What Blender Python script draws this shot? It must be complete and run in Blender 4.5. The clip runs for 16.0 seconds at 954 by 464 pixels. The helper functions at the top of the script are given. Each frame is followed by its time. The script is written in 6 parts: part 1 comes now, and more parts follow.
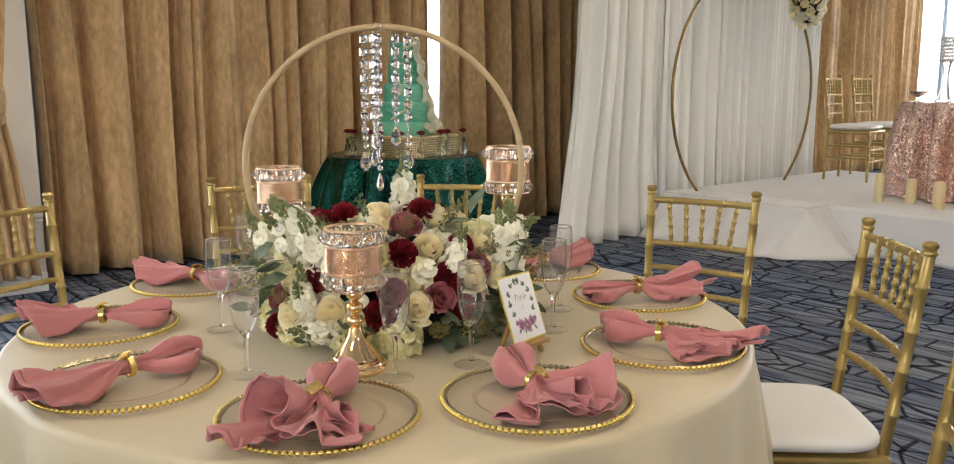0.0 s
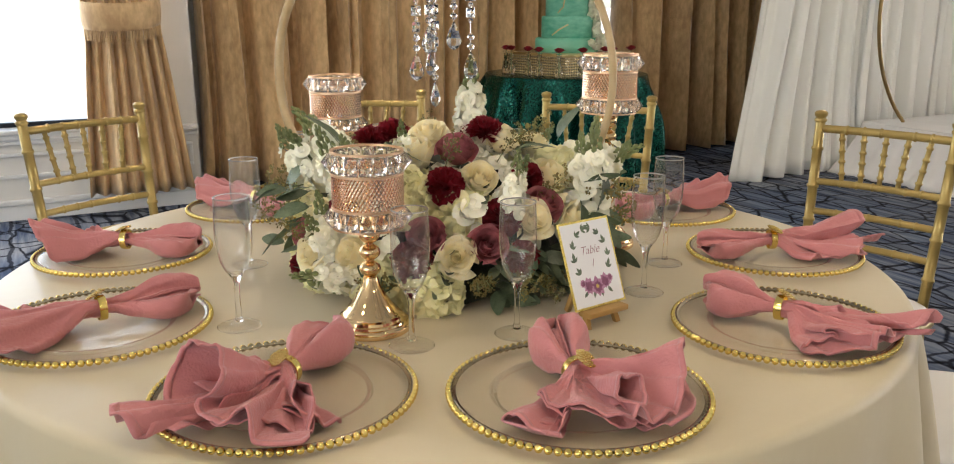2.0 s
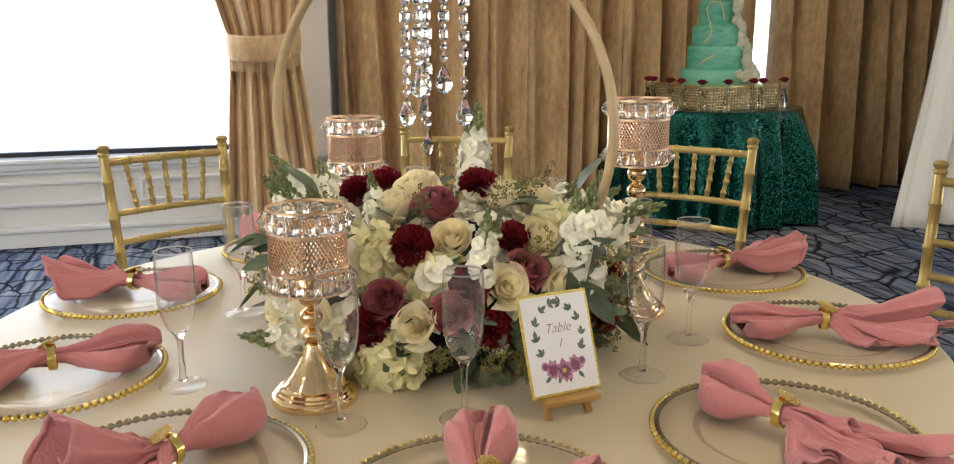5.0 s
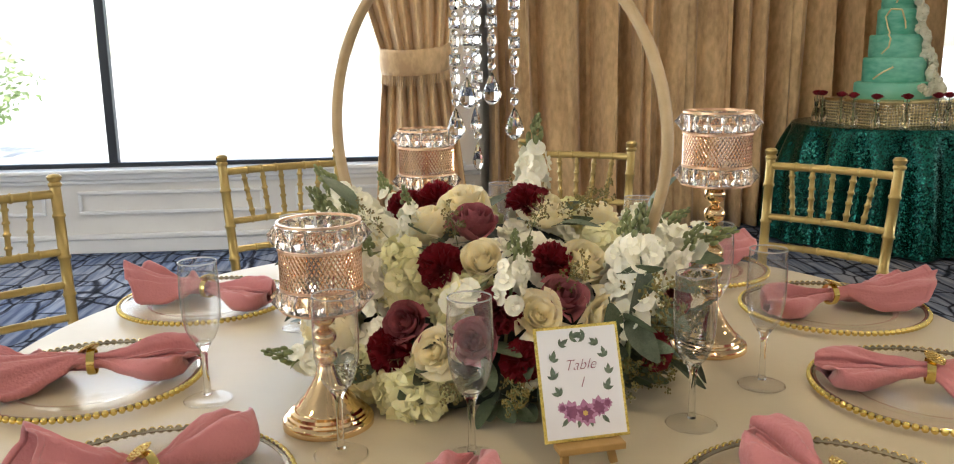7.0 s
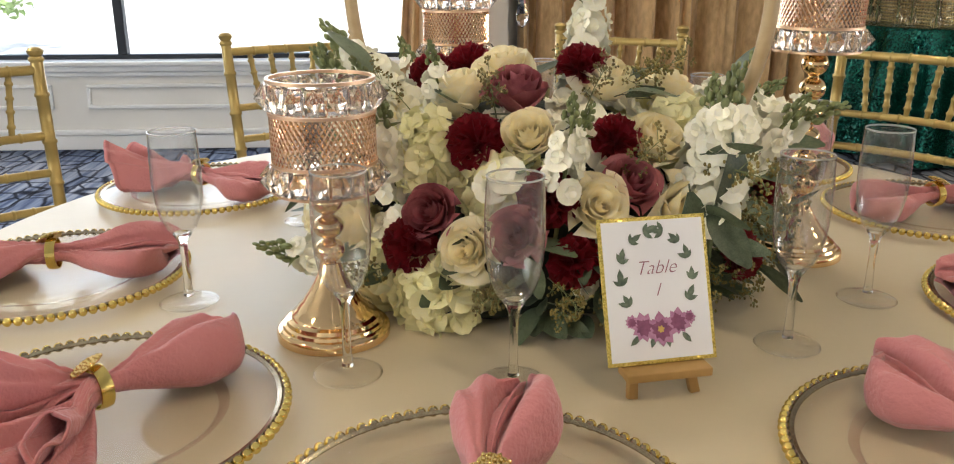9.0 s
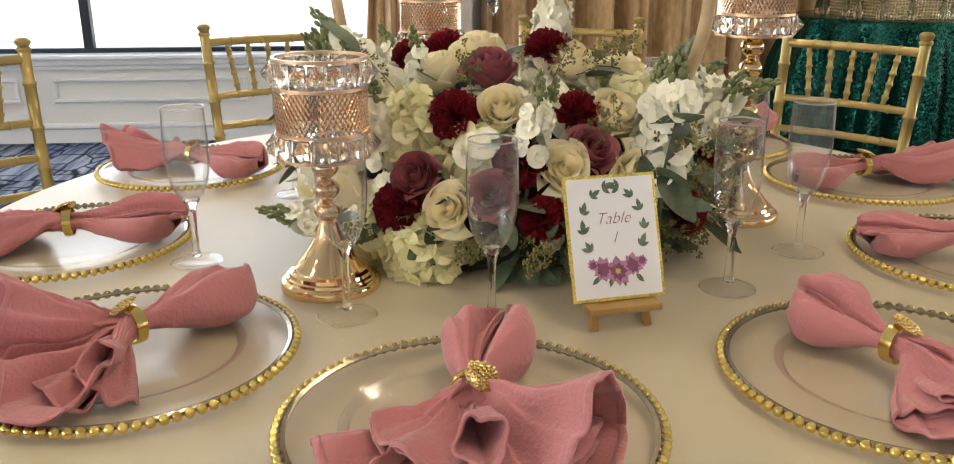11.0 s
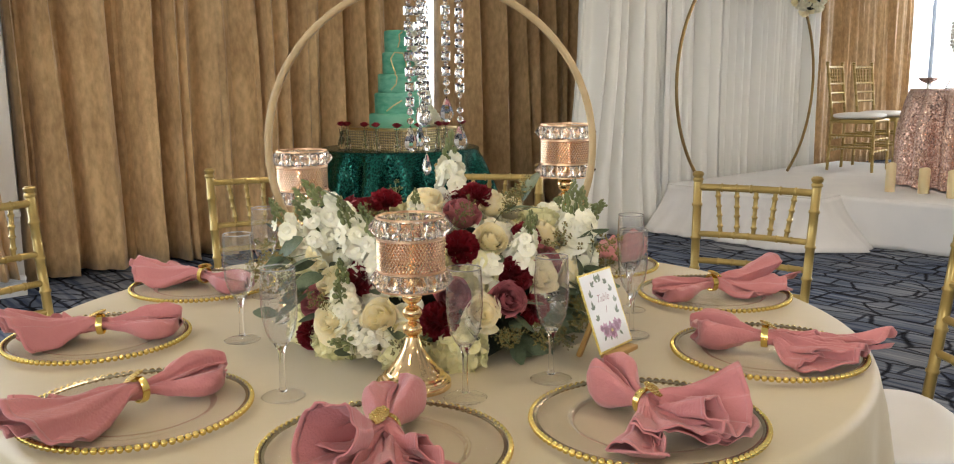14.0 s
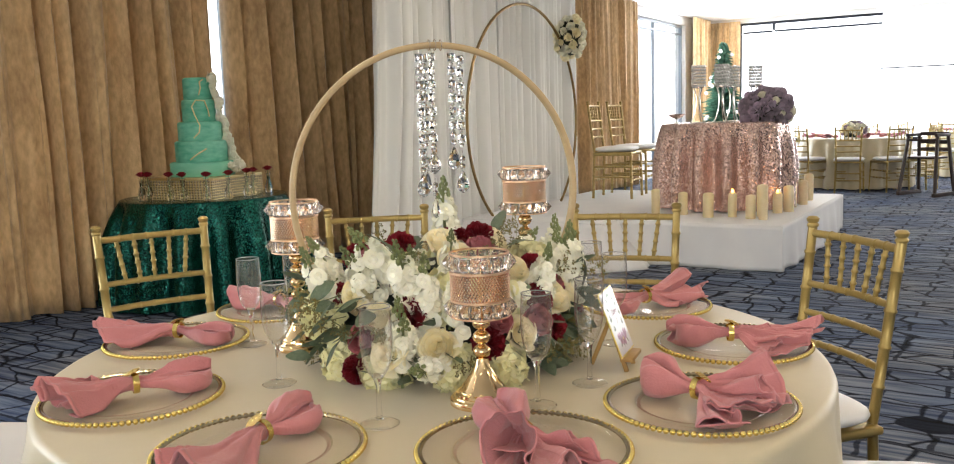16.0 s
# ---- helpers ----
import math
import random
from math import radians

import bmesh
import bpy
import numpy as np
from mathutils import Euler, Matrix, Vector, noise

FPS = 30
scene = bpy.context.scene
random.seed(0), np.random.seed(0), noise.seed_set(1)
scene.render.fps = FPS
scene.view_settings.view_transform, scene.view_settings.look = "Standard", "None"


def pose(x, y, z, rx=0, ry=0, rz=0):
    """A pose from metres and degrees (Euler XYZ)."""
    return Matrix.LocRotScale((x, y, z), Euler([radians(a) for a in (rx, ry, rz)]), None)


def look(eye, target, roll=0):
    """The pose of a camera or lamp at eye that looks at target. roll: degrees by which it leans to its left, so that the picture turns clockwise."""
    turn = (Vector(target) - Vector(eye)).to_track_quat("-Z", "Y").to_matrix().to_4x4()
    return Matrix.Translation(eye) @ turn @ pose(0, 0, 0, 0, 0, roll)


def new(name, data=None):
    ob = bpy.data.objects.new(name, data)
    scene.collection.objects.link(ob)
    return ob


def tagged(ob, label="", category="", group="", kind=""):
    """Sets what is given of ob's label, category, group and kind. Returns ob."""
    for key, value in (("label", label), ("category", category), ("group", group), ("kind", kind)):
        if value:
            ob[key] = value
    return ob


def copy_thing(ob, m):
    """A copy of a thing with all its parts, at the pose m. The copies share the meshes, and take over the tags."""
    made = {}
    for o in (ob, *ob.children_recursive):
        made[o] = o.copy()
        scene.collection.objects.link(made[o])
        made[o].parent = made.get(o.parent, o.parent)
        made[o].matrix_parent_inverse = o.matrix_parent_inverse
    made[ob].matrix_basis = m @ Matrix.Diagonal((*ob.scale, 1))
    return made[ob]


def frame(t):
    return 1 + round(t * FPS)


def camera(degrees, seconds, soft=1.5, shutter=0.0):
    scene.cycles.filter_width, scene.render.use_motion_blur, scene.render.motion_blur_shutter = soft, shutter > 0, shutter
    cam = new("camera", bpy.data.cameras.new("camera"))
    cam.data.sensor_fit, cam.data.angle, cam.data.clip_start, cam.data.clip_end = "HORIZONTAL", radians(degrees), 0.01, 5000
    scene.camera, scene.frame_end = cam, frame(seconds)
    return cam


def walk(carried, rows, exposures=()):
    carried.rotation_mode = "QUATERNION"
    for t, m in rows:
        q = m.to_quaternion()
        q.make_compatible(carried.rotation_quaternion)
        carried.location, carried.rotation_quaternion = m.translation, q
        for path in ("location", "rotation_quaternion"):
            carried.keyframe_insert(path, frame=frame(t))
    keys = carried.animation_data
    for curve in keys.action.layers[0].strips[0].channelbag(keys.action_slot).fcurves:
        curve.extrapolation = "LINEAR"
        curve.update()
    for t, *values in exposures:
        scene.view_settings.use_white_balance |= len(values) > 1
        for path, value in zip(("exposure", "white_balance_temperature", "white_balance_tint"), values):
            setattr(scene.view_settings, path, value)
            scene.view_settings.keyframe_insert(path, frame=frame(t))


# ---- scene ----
cam = camera(57.0, 16.0, soft=1.1)
METRES, EYE, TILT, LEAN, TURN = 3.15, 1.283, -9.6, 0.0, -40.0
ROWS = [
    (0.0, 0.0, 0.0, 0.0, 0.0, 0.0, -0.0),
    (0.5, 0.03, 0.0199, 0.0009, 5.98, -0.62, 0.04),
    (1.0, 0.0637, 0.0479, -0.001, 7.29, -3.22, -1.43),
    (1.5, 0.0713, 0.0847, -0.0024, 11.11, -4.4, -1.74),
    (2.0, 0.0609, 0.1305, 0.0033, 12.25, -5.16, -2.06),
    (2.5, 0.0554, 0.1567, 0.0052, 13.15, -6.42, -2.23),
    (3.0, 0.0688, 0.1627, 0.0109, 14.09, -6.7, -2.3),
    (3.5, 0.0965, 0.1596, 0.017, 16.79, -6.43, -2.6),
    (4.0, 0.1171, 0.158, 0.0215, 20.64, -4.4, -3.15),
    (4.5, 0.1271, 0.181, 0.0215, 21.9, -4.1, -3.58),
    (7.0, 0.1761, 0.2613, 0.0271, 35.3, -3.95, -4.76),
    (7.5, 0.1724, 0.2795, 0.0164, 36.19, -5.4, -6.03),
    (8.0, 0.151, 0.3029, 0.0109, 36.79, -7.5, -6.16),
    (8.5, 0.1307, 0.3202, 0.0078, 37.14, -9.73, -5.78),
    (11.0, 0.1486, 0.2819, 0.0013, 34.32, -10.06, -5.43),
    (11.5, 0.1504, 0.2514, 0.0033, 34.03, -9.68, -5.99),
    (12.0, 0.1142, 0.2185, -0.0024, 25.67, -7.09, -4.94),
    (12.5, 0.0866, 0.1906, -0.0076, 17.35, -5.69, -3.89),
    (13.0, 0.0525, 0.1475, -0.0058, 9.38, -2.09, -3.27),
    (13.5, -0.0042, 0.1139, -0.0045, 3.33, -0.86, -0.73),
    (14.0, -0.0497, 0.088, -0.0042, -1.34, -0.16, 0.69),
    (14.5, -0.0905, 0.062, -0.0097, -6.4, 1.64, 0.97),
    (15.0, -0.1389, 0.0494, -0.0081, -10.26, 1.23, 1.33),
    (15.5, -0.1924, 0.0527, -0.0041, -15.51, 0.89, 4.03),
    (16.0, -0.2208, 0.0513, 0.0001, -17.99, 1.63, 4.77),
]
walk(cam, [(t, pose(0, 0, EYE, TILT, LEAN, TURN) @ pose(METRES * x, METRES * y, METRES * z, 90 + pitch, roll, yaw)) for t, x, y, z, yaw, pitch, roll in ROWS], exposures=[(0.0, 1.38), (16.0, 1.38)])

# ---- light ----
world = bpy.data.worlds.new("sky")
scene.world = world
world.use_nodes = True
wn, wl = world.node_tree.nodes, world.node_tree.links
sky = wn.new("ShaderNodeTexSky")
sky.sky_type, sky.sun_disc = "NISHITA", False
sky.sun_elevation, sky.sun_rotation = radians(48), radians(172)
wn["Background"].inputs["Strength"].default_value = 0.15
wl.new(sky.outputs["Color"], wn["Background"].inputs["Color"])

sun = new("sun", bpy.data.lights.new("sun", "SUN"))
sun.data.energy, sun.data.angle, sun.data.color = 4.5, radians(0.6), (1.0, 0.95, 0.88)
sun.matrix_world = look((3.6, -25, 29), (0, 1, 0))


def window_light(name, x, y, z, w, h, target, watts, colour=(0.95, 0.97, 0.985)):
    """Daylight entering by a window's opening."""
    ob = new(name, bpy.data.lights.new(name, "AREA"))
    ob.data.shape, ob.data.size, ob.data.size_y = "RECTANGLE", w, h
    ob.data.energy, ob.data.color = watts, colour
    ob.matrix_world = look((x, y, z), target)
    return ob


CEIL = 3.12
WALL_Y, FAR_X, NEAR_X, BACK_Y = 6.42, 18.6, -5.0, -6.0
BAY_Y, BAY_X = 5.87, 1.4
window_light("daylight_side", -1.17, BAY_Y - 0.03, 1.75, 4.6, 2.3, (-1.17, 0, 1.75), 46)
window_light("daylight_side_far", 15.6, WALL_Y - 0.03, 1.8, 2.8, 2.4, (15.6, 0, 1.8), 95)
window_light("daylight_far", FAR_X - 0.03, 0.6, 1.8, 10.5, 2.2, (0, 0.6, 1.8), 215)
# fill lamp in an assumed, unseen west window; brightens surfaces that face the camera
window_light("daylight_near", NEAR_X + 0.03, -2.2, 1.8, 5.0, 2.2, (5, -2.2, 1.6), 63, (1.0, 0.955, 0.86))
LAMPS = [(x, y) for x in (-1.6, 1.6, 5.2, 9.2) for y in (-2.4, 0.4, 3.3)]
for lx, ly in LAMPS:
    ob = new("ceiling_lamp_light", bpy.data.lights.new("ceiling_lamp_light", "AREA"))
    ob.data.shape, ob.data.size, ob.data.energy, ob.data.color = "DISK", 0.2, 6.4, (1.0, 0.82, 0.59)
    ob.matrix_world = pose(lx, ly, CEIL - 0.02)

# ---- materials ----


def shader(name, colour, rough=0.6, metal=0.0, second=None, scale=30.0, bump=0.0, bump_scale=200.0, stretch=(1, 1, 1), spread=0.0, **extra):
    """A Principled material with colour mottled at two scales, fine relief and a little change from object to object."""
    m = bpy.data.materials.new(name)
    m.use_nodes = True
    n, l = m.node_tree.nodes, m.node_tree.links
    p = n["Principled BSDF"]
    p.inputs["Roughness"].default_value, p.inputs["Metallic"].default_value = rough, metal
    for key, value in extra.items():
        p.inputs[key.replace("_", " ")].default_value = value
    second = second or tuple(c * 0.82 for c in colour)
    tc, mp = n.new("ShaderNodeTexCoord"), n.new("ShaderNodeMapping")
    mp.inputs["Scale"].default_value = stretch
    l.new(tc.outputs["Object"], mp.inputs["Vector"])
    a, b = n.new("ShaderNodeTexNoise"), n.new("ShaderNodeTexNoise")
    a.inputs["Scale"].default_value, a.inputs["Detail"].default_value = scale, 5
    b.inputs["Scale"].default_value, b.inputs["Detail"].default_value = scale * 0.13, 3
    l.new(mp.outputs[0], a.inputs["Vector"]), l.new(mp.outputs[0], b.inputs["Vector"])
    add = n.new("ShaderNodeMath")
    add.operation = "MULTIPLY_ADD"
    add.inputs[1].default_value = 0.5
    half = n.new("ShaderNodeMath")
    half.operation = "MULTIPLY"
    half.inputs[1].default_value = 0.5
    l.new(b.outputs["Fac"], half.inputs[0]), l.new(a.outputs["Fac"], add.inputs[0]), l.new(half.outputs[0], add.inputs[2])
    ramp = n.new("ShaderNodeValToRGB")
    ramp.color_ramp.elements[0].position, ramp.color_ramp.elements[1].position = 0.36, 0.64
    ramp.color_ramp.elements[0].color, ramp.color_ramp.elements[1].color = (*second, 1), (*colour, 1)
    l.new(add.outputs[0], ramp.inputs["Fac"])
    out = ramp.outputs["Color"]
    if spread:
        info, hsv, rng = n.new("ShaderNodeObjectInfo"), n.new("ShaderNodeHueSaturation"), n.new("ShaderNodeMapRange")
        rng.inputs["To Min"].default_value, rng.inputs["To Max"].default_value = 1 - spread, 1 + spread
        l.new(info.outputs["Random"], rng.inputs["Value"]), l.new(rng.outputs[0], hsv.inputs["Value"])
        l.new(out, hsv.inputs["Color"])
        out = hsv.outputs["Color"]
    l.new(out, p.inputs["Base Color"])
    if bump:
        c, bp = n.new("ShaderNodeTexNoise"), n.new("ShaderNodeBump")
        c.inputs["Scale"].default_value, c.inputs["Detail"].default_value = bump_scale, 4
        l.new(mp.outputs[0], c.inputs["Vector"])
        bp.inputs["Strength"].default_value, bp.inputs["Distance"].default_value = bump, 0.004
        l.new(c.outputs["Fac"], bp.inputs["Height"]), l.new(bp.outputs["Normal"], p.inputs["Normal"])
    return m


def soft(m, share):
    """Lets part of the light through a thin petal, leaf or cloth."""
    n, l = m.node_tree.nodes, m.node_tree.links
    p, tr, mix = n["Principled BSDF"], n.new("ShaderNodeBsdfTranslucent"), n.new("ShaderNodeMixShader")
    l.new(p.inputs["Base Color"].links[0].from_socket, tr.inputs["Color"])
    mix.inputs["Fac"].default_value = share
    l.new(p.outputs[0], mix.inputs[1]), l.new(tr.outputs[0], mix.inputs[2])
    l.new(mix.outputs[0], n["Material Output"].inputs["Surface"])
    return m


def glass(name, colour=(1, 1, 1), rough=0.0, ior=1.46):
    m = bpy.data.materials.new(name)
    m.use_nodes = True
    p = m.node_tree.nodes["Principled BSDF"]
    p.inputs["Base Color"].default_value = (*colour, 1)
    p.inputs["Roughness"].default_value, p.inputs["IOR"].default_value, p.inputs["Transmission Weight"].default_value = rough, ior, 1.0
    return m


def with_sparkle(m, share, colour):
    """Cut glass; a pale translucent share stands in for the sparkle of its facets."""
    n, l = m.node_tree.nodes, m.node_tree.links
    p, d, mix = n["Principled BSDF"], n.new("ShaderNodeBsdfTranslucent"), n.new("ShaderNodeMixShader")
    d.inputs["Color"].default_value, mix.inputs["Fac"].default_value = (*colour, 1), share
    l.new(p.outputs[0], mix.inputs[1]), l.new(d.outputs[0], mix.inputs[2]), l.new(mix.outputs[0], n["Material Output"].inputs["Surface"])
    return m


def thin_glass(name, tint=(0.97, 0.975, 0.97), gloss=1.0, haze=0.0):
    """Thin clear glass: light goes straight through, the gloss grows towards the edges. haze: share of white in place
    of bright reflections.
    """
    m = bpy.data.materials.new(name)
    m.use_nodes = True
    n, l = m.node_tree.nodes, m.node_tree.links
    n.remove(n["Principled BSDF"])
    tr, gl, lw, mix, pw, k = (n.new(a) for a in ("ShaderNodeBsdfTransparent", "ShaderNodeBsdfGlossy", "ShaderNodeLayerWeight", "ShaderNodeMixShader", "ShaderNodeMath", "ShaderNodeMath"))
    tr.inputs["Color"].default_value = (*tint, 1)
    gl.inputs["Roughness"].default_value = 0.02
    pw.operation, pw.inputs[1].default_value = "POWER", 3.2
    k.operation, k.use_clamp = "MULTIPLY_ADD", True
    k.inputs[1].default_value, k.inputs[2].default_value = 0.8 * gloss, 0.035 * gloss
    l.new(lw.outputs["Facing"], pw.inputs[0]), l.new(pw.outputs[0], k.inputs[0]), l.new(k.outputs[0], mix.inputs["Fac"])
    l.new(tr.outputs[0], mix.inputs[1]), l.new(gl.outputs[0], mix.inputs[2])
    out = mix.outputs[0]
    # white share lightens the glass as window reflections would
    if haze:
        whitening, veil = n.new("ShaderNodeBsdfTranslucent"), n.new("ShaderNodeMixShader")
        whitening.inputs["Color"].default_value, veil.inputs["Fac"].default_value = (0.95, 0.95, 0.95, 1), haze
        l.new(out, veil.inputs[1]), l.new(whitening.outputs[0], veil.inputs[2])
        out = veil.outputs[0]
    l.new(out, n["Material Output"].inputs["Surface"])
    return m


def carpet_material():
    """Blue-grey woven carpet: staggered blocks with wobbling dark joints and streaks along the rows."""
    m = bpy.data.materials.new("carpet_weave")
    m.use_nodes = True
    n, l = m.node_tree.nodes, m.node_tree.links
    p = n["Principled BSDF"]
    p.inputs["Roughness"].default_value, p.inputs["Specular IOR Level"].default_value = 0.95, 0.1
    tc = n.new("ShaderNodeTexCoord")
    turn = n.new("ShaderNodeMapping")
    turn.inputs["Rotation"].default_value = (0, 0, radians(90))
    l.new(tc.outputs["Object"], turn.inputs["Vector"])
    wob = n.new("ShaderNodeTexNoise")
    wob.inputs["Scale"].default_value, wob.inputs["Detail"].default_value = 4.5, 6
    l.new(turn.outputs[0], wob.inputs["Vector"])
    mix = n.new("ShaderNodeMixRGB")
    mix.blend_type, mix.inputs["Fac"].default_value = "ADD", 0.08
    l.new(turn.outputs[0], mix.inputs["Color1"]), l.new(wob.outputs["Color"], mix.inputs["Color2"])
    br = n.new("ShaderNodeTexBrick")
    br.inputs["Scale"].default_value = 1.0
    br.inputs["Brick Width"].default_value, br.inputs["Row Height"].default_value = 0.5, 0.17
    br.inputs["Mortar Size"].default_value, br.inputs["Mortar Smooth"].default_value = 0.014, 0.5
    br.inputs["Color1"].default_value, br.inputs["Color2"].default_value = (0.25, 0.268, 0.31, 1), (0.165, 0.182, 0.225, 1)
    br.inputs["Mortar"].default_value = (0.04, 0.045, 0.062, 1)
    l.new(mix.outputs[0], br.inputs["Vector"])
    st = n.new("ShaderNodeMapping")
    st.inputs["Scale"].default_value = (1.6, 20, 1)
    l.new(turn.outputs[0], st.inputs["Vector"])
    streak = n.new("ShaderNodeTexNoise")
    streak.inputs["Scale"].default_value, streak.inputs["Detail"].default_value = 1.4, 5
    l.new(st.outputs[0], streak.inputs["Vector"])
    sr = n.new("ShaderNodeValToRGB")
    sr.color_ramp.elements[0].position, sr.color_ramp.elements[1].position = 0.36, 0.62
    sr.color_ramp.elements[0].color, sr.color_ramp.elements[1].color = (0.34, 0.4, 0.52, 1), (1.22, 1.18, 1.1, 1)
    l.new(streak.outputs["Fac"], sr.inputs["Fac"])
    big = n.new("ShaderNodeTexNoise")
    big.inputs["Scale"].default_value = 0.9
    l.new(turn.outputs[0], big.inputs["Vector"])
    bigr = n.new("ShaderNodeValToRGB")
    bigr.color_ramp.elements[0].position, bigr.color_ramp.elements[1].position = 0.4, 0.62
    bigr.color_ramp.elements[0].color, bigr.color_ramp.elements[1].color = (0.66, 0.78, 1.0, 1), (1, 1, 1, 1)
    l.new(big.outputs["Fac"], bigr.inputs["Fac"])
    mu, mu2 = n.new("ShaderNodeMixRGB"), n.new("ShaderNodeMixRGB")
    mu.blend_type = mu2.blend_type = "MULTIPLY"
    mu.inputs["Fac"].default_value = mu2.inputs["Fac"].default_value = 1.0
    l.new(br.outputs["Color"], mu.inputs["Color1"]), l.new(sr.outputs["Color"], mu.inputs["Color2"])
    l.new(mu.outputs[0], mu2.inputs["Color1"]), l.new(bigr.outputs["Color"], mu2.inputs["Color2"])
    # irregular dark cracks over the blocks
    cm = n.new("ShaderNodeMapping")
    cm.inputs["Scale"].default_value = (3.4, 5.2, 1)
    l.new(mix.outputs[0], cm.inputs["Vector"])
    crack = n.new("ShaderNodeTexVoronoi")
    crack.feature, crack.inputs["Scale"].default_value = "DISTANCE_TO_EDGE", 1.0
    l.new(cm.outputs[0], crack.inputs["Vector"])
    cr = n.new("ShaderNodeValToRGB")
    cr.color_ramp.elements[0].position, cr.color_ramp.elements[1].position = 0.014, 0.045
    cr.color_ramp.elements[0].color, cr.color_ramp.elements[1].color = (0.07, 0.075, 0.1, 1), (1, 1, 1, 1)
    l.new(crack.outputs["Distance"], cr.inputs["Fac"])
    mu3 = n.new("ShaderNodeMixRGB")
    mu3.blend_type, mu3.inputs["Fac"].default_value = "MULTIPLY", 1.0
    l.new(mu2.outputs[0], mu3.inputs["Color1"]), l.new(cr.outputs["Color"], mu3.inputs["Color2"])
    l.new(mu3.outputs[0], p.inputs["Base Color"])
    pile, bp = n.new("ShaderNodeTexNoise"), n.new("ShaderNodeBump")
    pile.inputs["Scale"].default_value = 260
    l.new(tc.outputs["Object"], pile.inputs["Vector"])
    bp.inputs["Strength"].default_value, bp.inputs["Distance"].default_value = 0.5, 0.004
    l.new(pile.outputs["Fac"], bp.inputs["Height"]), l.new(bp.outputs["Normal"], p.inputs["Normal"])
    return m


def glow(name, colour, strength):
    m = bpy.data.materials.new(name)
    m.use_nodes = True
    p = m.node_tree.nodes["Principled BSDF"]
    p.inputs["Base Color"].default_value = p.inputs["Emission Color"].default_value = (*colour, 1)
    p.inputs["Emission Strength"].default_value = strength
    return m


def sequin_material(name, colour, dark, size, rough=0.28, scatter=0.7):
    """Cloth sewn with small overlapping sequins, each tilted a little its own way."""
    m = bpy.data.materials.new(name)
    m.use_nodes = True
    n, l = m.node_tree.nodes, m.node_tree.links
    p = n["Principled BSDF"]
    p.inputs["Metallic"].default_value, p.inputs["Roughness"].default_value = 0.75, rough
    tc, vo = n.new("ShaderNodeTexCoord"), n.new("ShaderNodeTexVoronoi")
    vo.inputs["Scale"].default_value = 1 / size
    l.new(tc.outputs["Object"], vo.inputs["Vector"])
    ramp = n.new("ShaderNodeValToRGB")
    ramp.color_ramp.elements[0].color, ramp.color_ramp.elements[1].color = (*dark, 1), (*colour, 1)
    ramp.color_ramp.elements[0].position, ramp.color_ramp.elements[1].position = 0.1, 0.8
    sep = n.new("ShaderNodeSeparateColor")
    l.new(vo.outputs["Color"], sep.inputs[0]), l.new(sep.outputs[0], ramp.inputs["Fac"])
    l.new(ramp.outputs["Color"], p.inputs["Base Color"])
    geo_n, sub, sc, ad, nm = (n.new(k) for k in ("ShaderNodeNewGeometry", "ShaderNodeVectorMath", "ShaderNodeVectorMath", "ShaderNodeVectorMath", "ShaderNodeVectorMath"))
    sub.operation, sub.inputs[1].default_value = "SUBTRACT", (0.5, 0.5, 0.5)
    l.new(vo.outputs["Color"], sub.inputs[0])
    sc.operation, sc.inputs["Scale"].default_value = "SCALE", scatter
    l.new(sub.outputs[0], sc.inputs[0])
    ad.operation, nm.operation = "ADD", "NORMALIZE"
    l.new(geo_n.outputs["Normal"], ad.inputs[0]), l.new(sc.outputs[0], ad.inputs[1]), l.new(ad.outputs[0], nm.inputs[0])
    l.new(nm.outputs[0], p.inputs["Normal"])
    return m


def screen_material():
    """White screen fabric through which the window behind it shows bright."""
    m = bpy.data.materials.new("screen_fabric")
    m.use_nodes = True
    n, l = m.node_tree.nodes, m.node_tree.links
    p, tl, mix = n["Principled BSDF"], n.new("ShaderNodeBsdfTranslucent"), n.new("ShaderNodeMixShader")
    p.inputs["Base Color"].default_value, p.inputs["Roughness"].default_value = (0.85, 0.85, 0.85, 1), 0.8
    tl.inputs["Color"].default_value = (0.9, 0.9, 0.9, 1)
    mix.inputs["Fac"].default_value = 0.6
    l.new(p.outputs[0], mix.inputs[1]), l.new(tl.outputs[0], mix.inputs[2]), l.new(mix.outputs[0], n["Material Output"].inputs["Surface"])
    return m


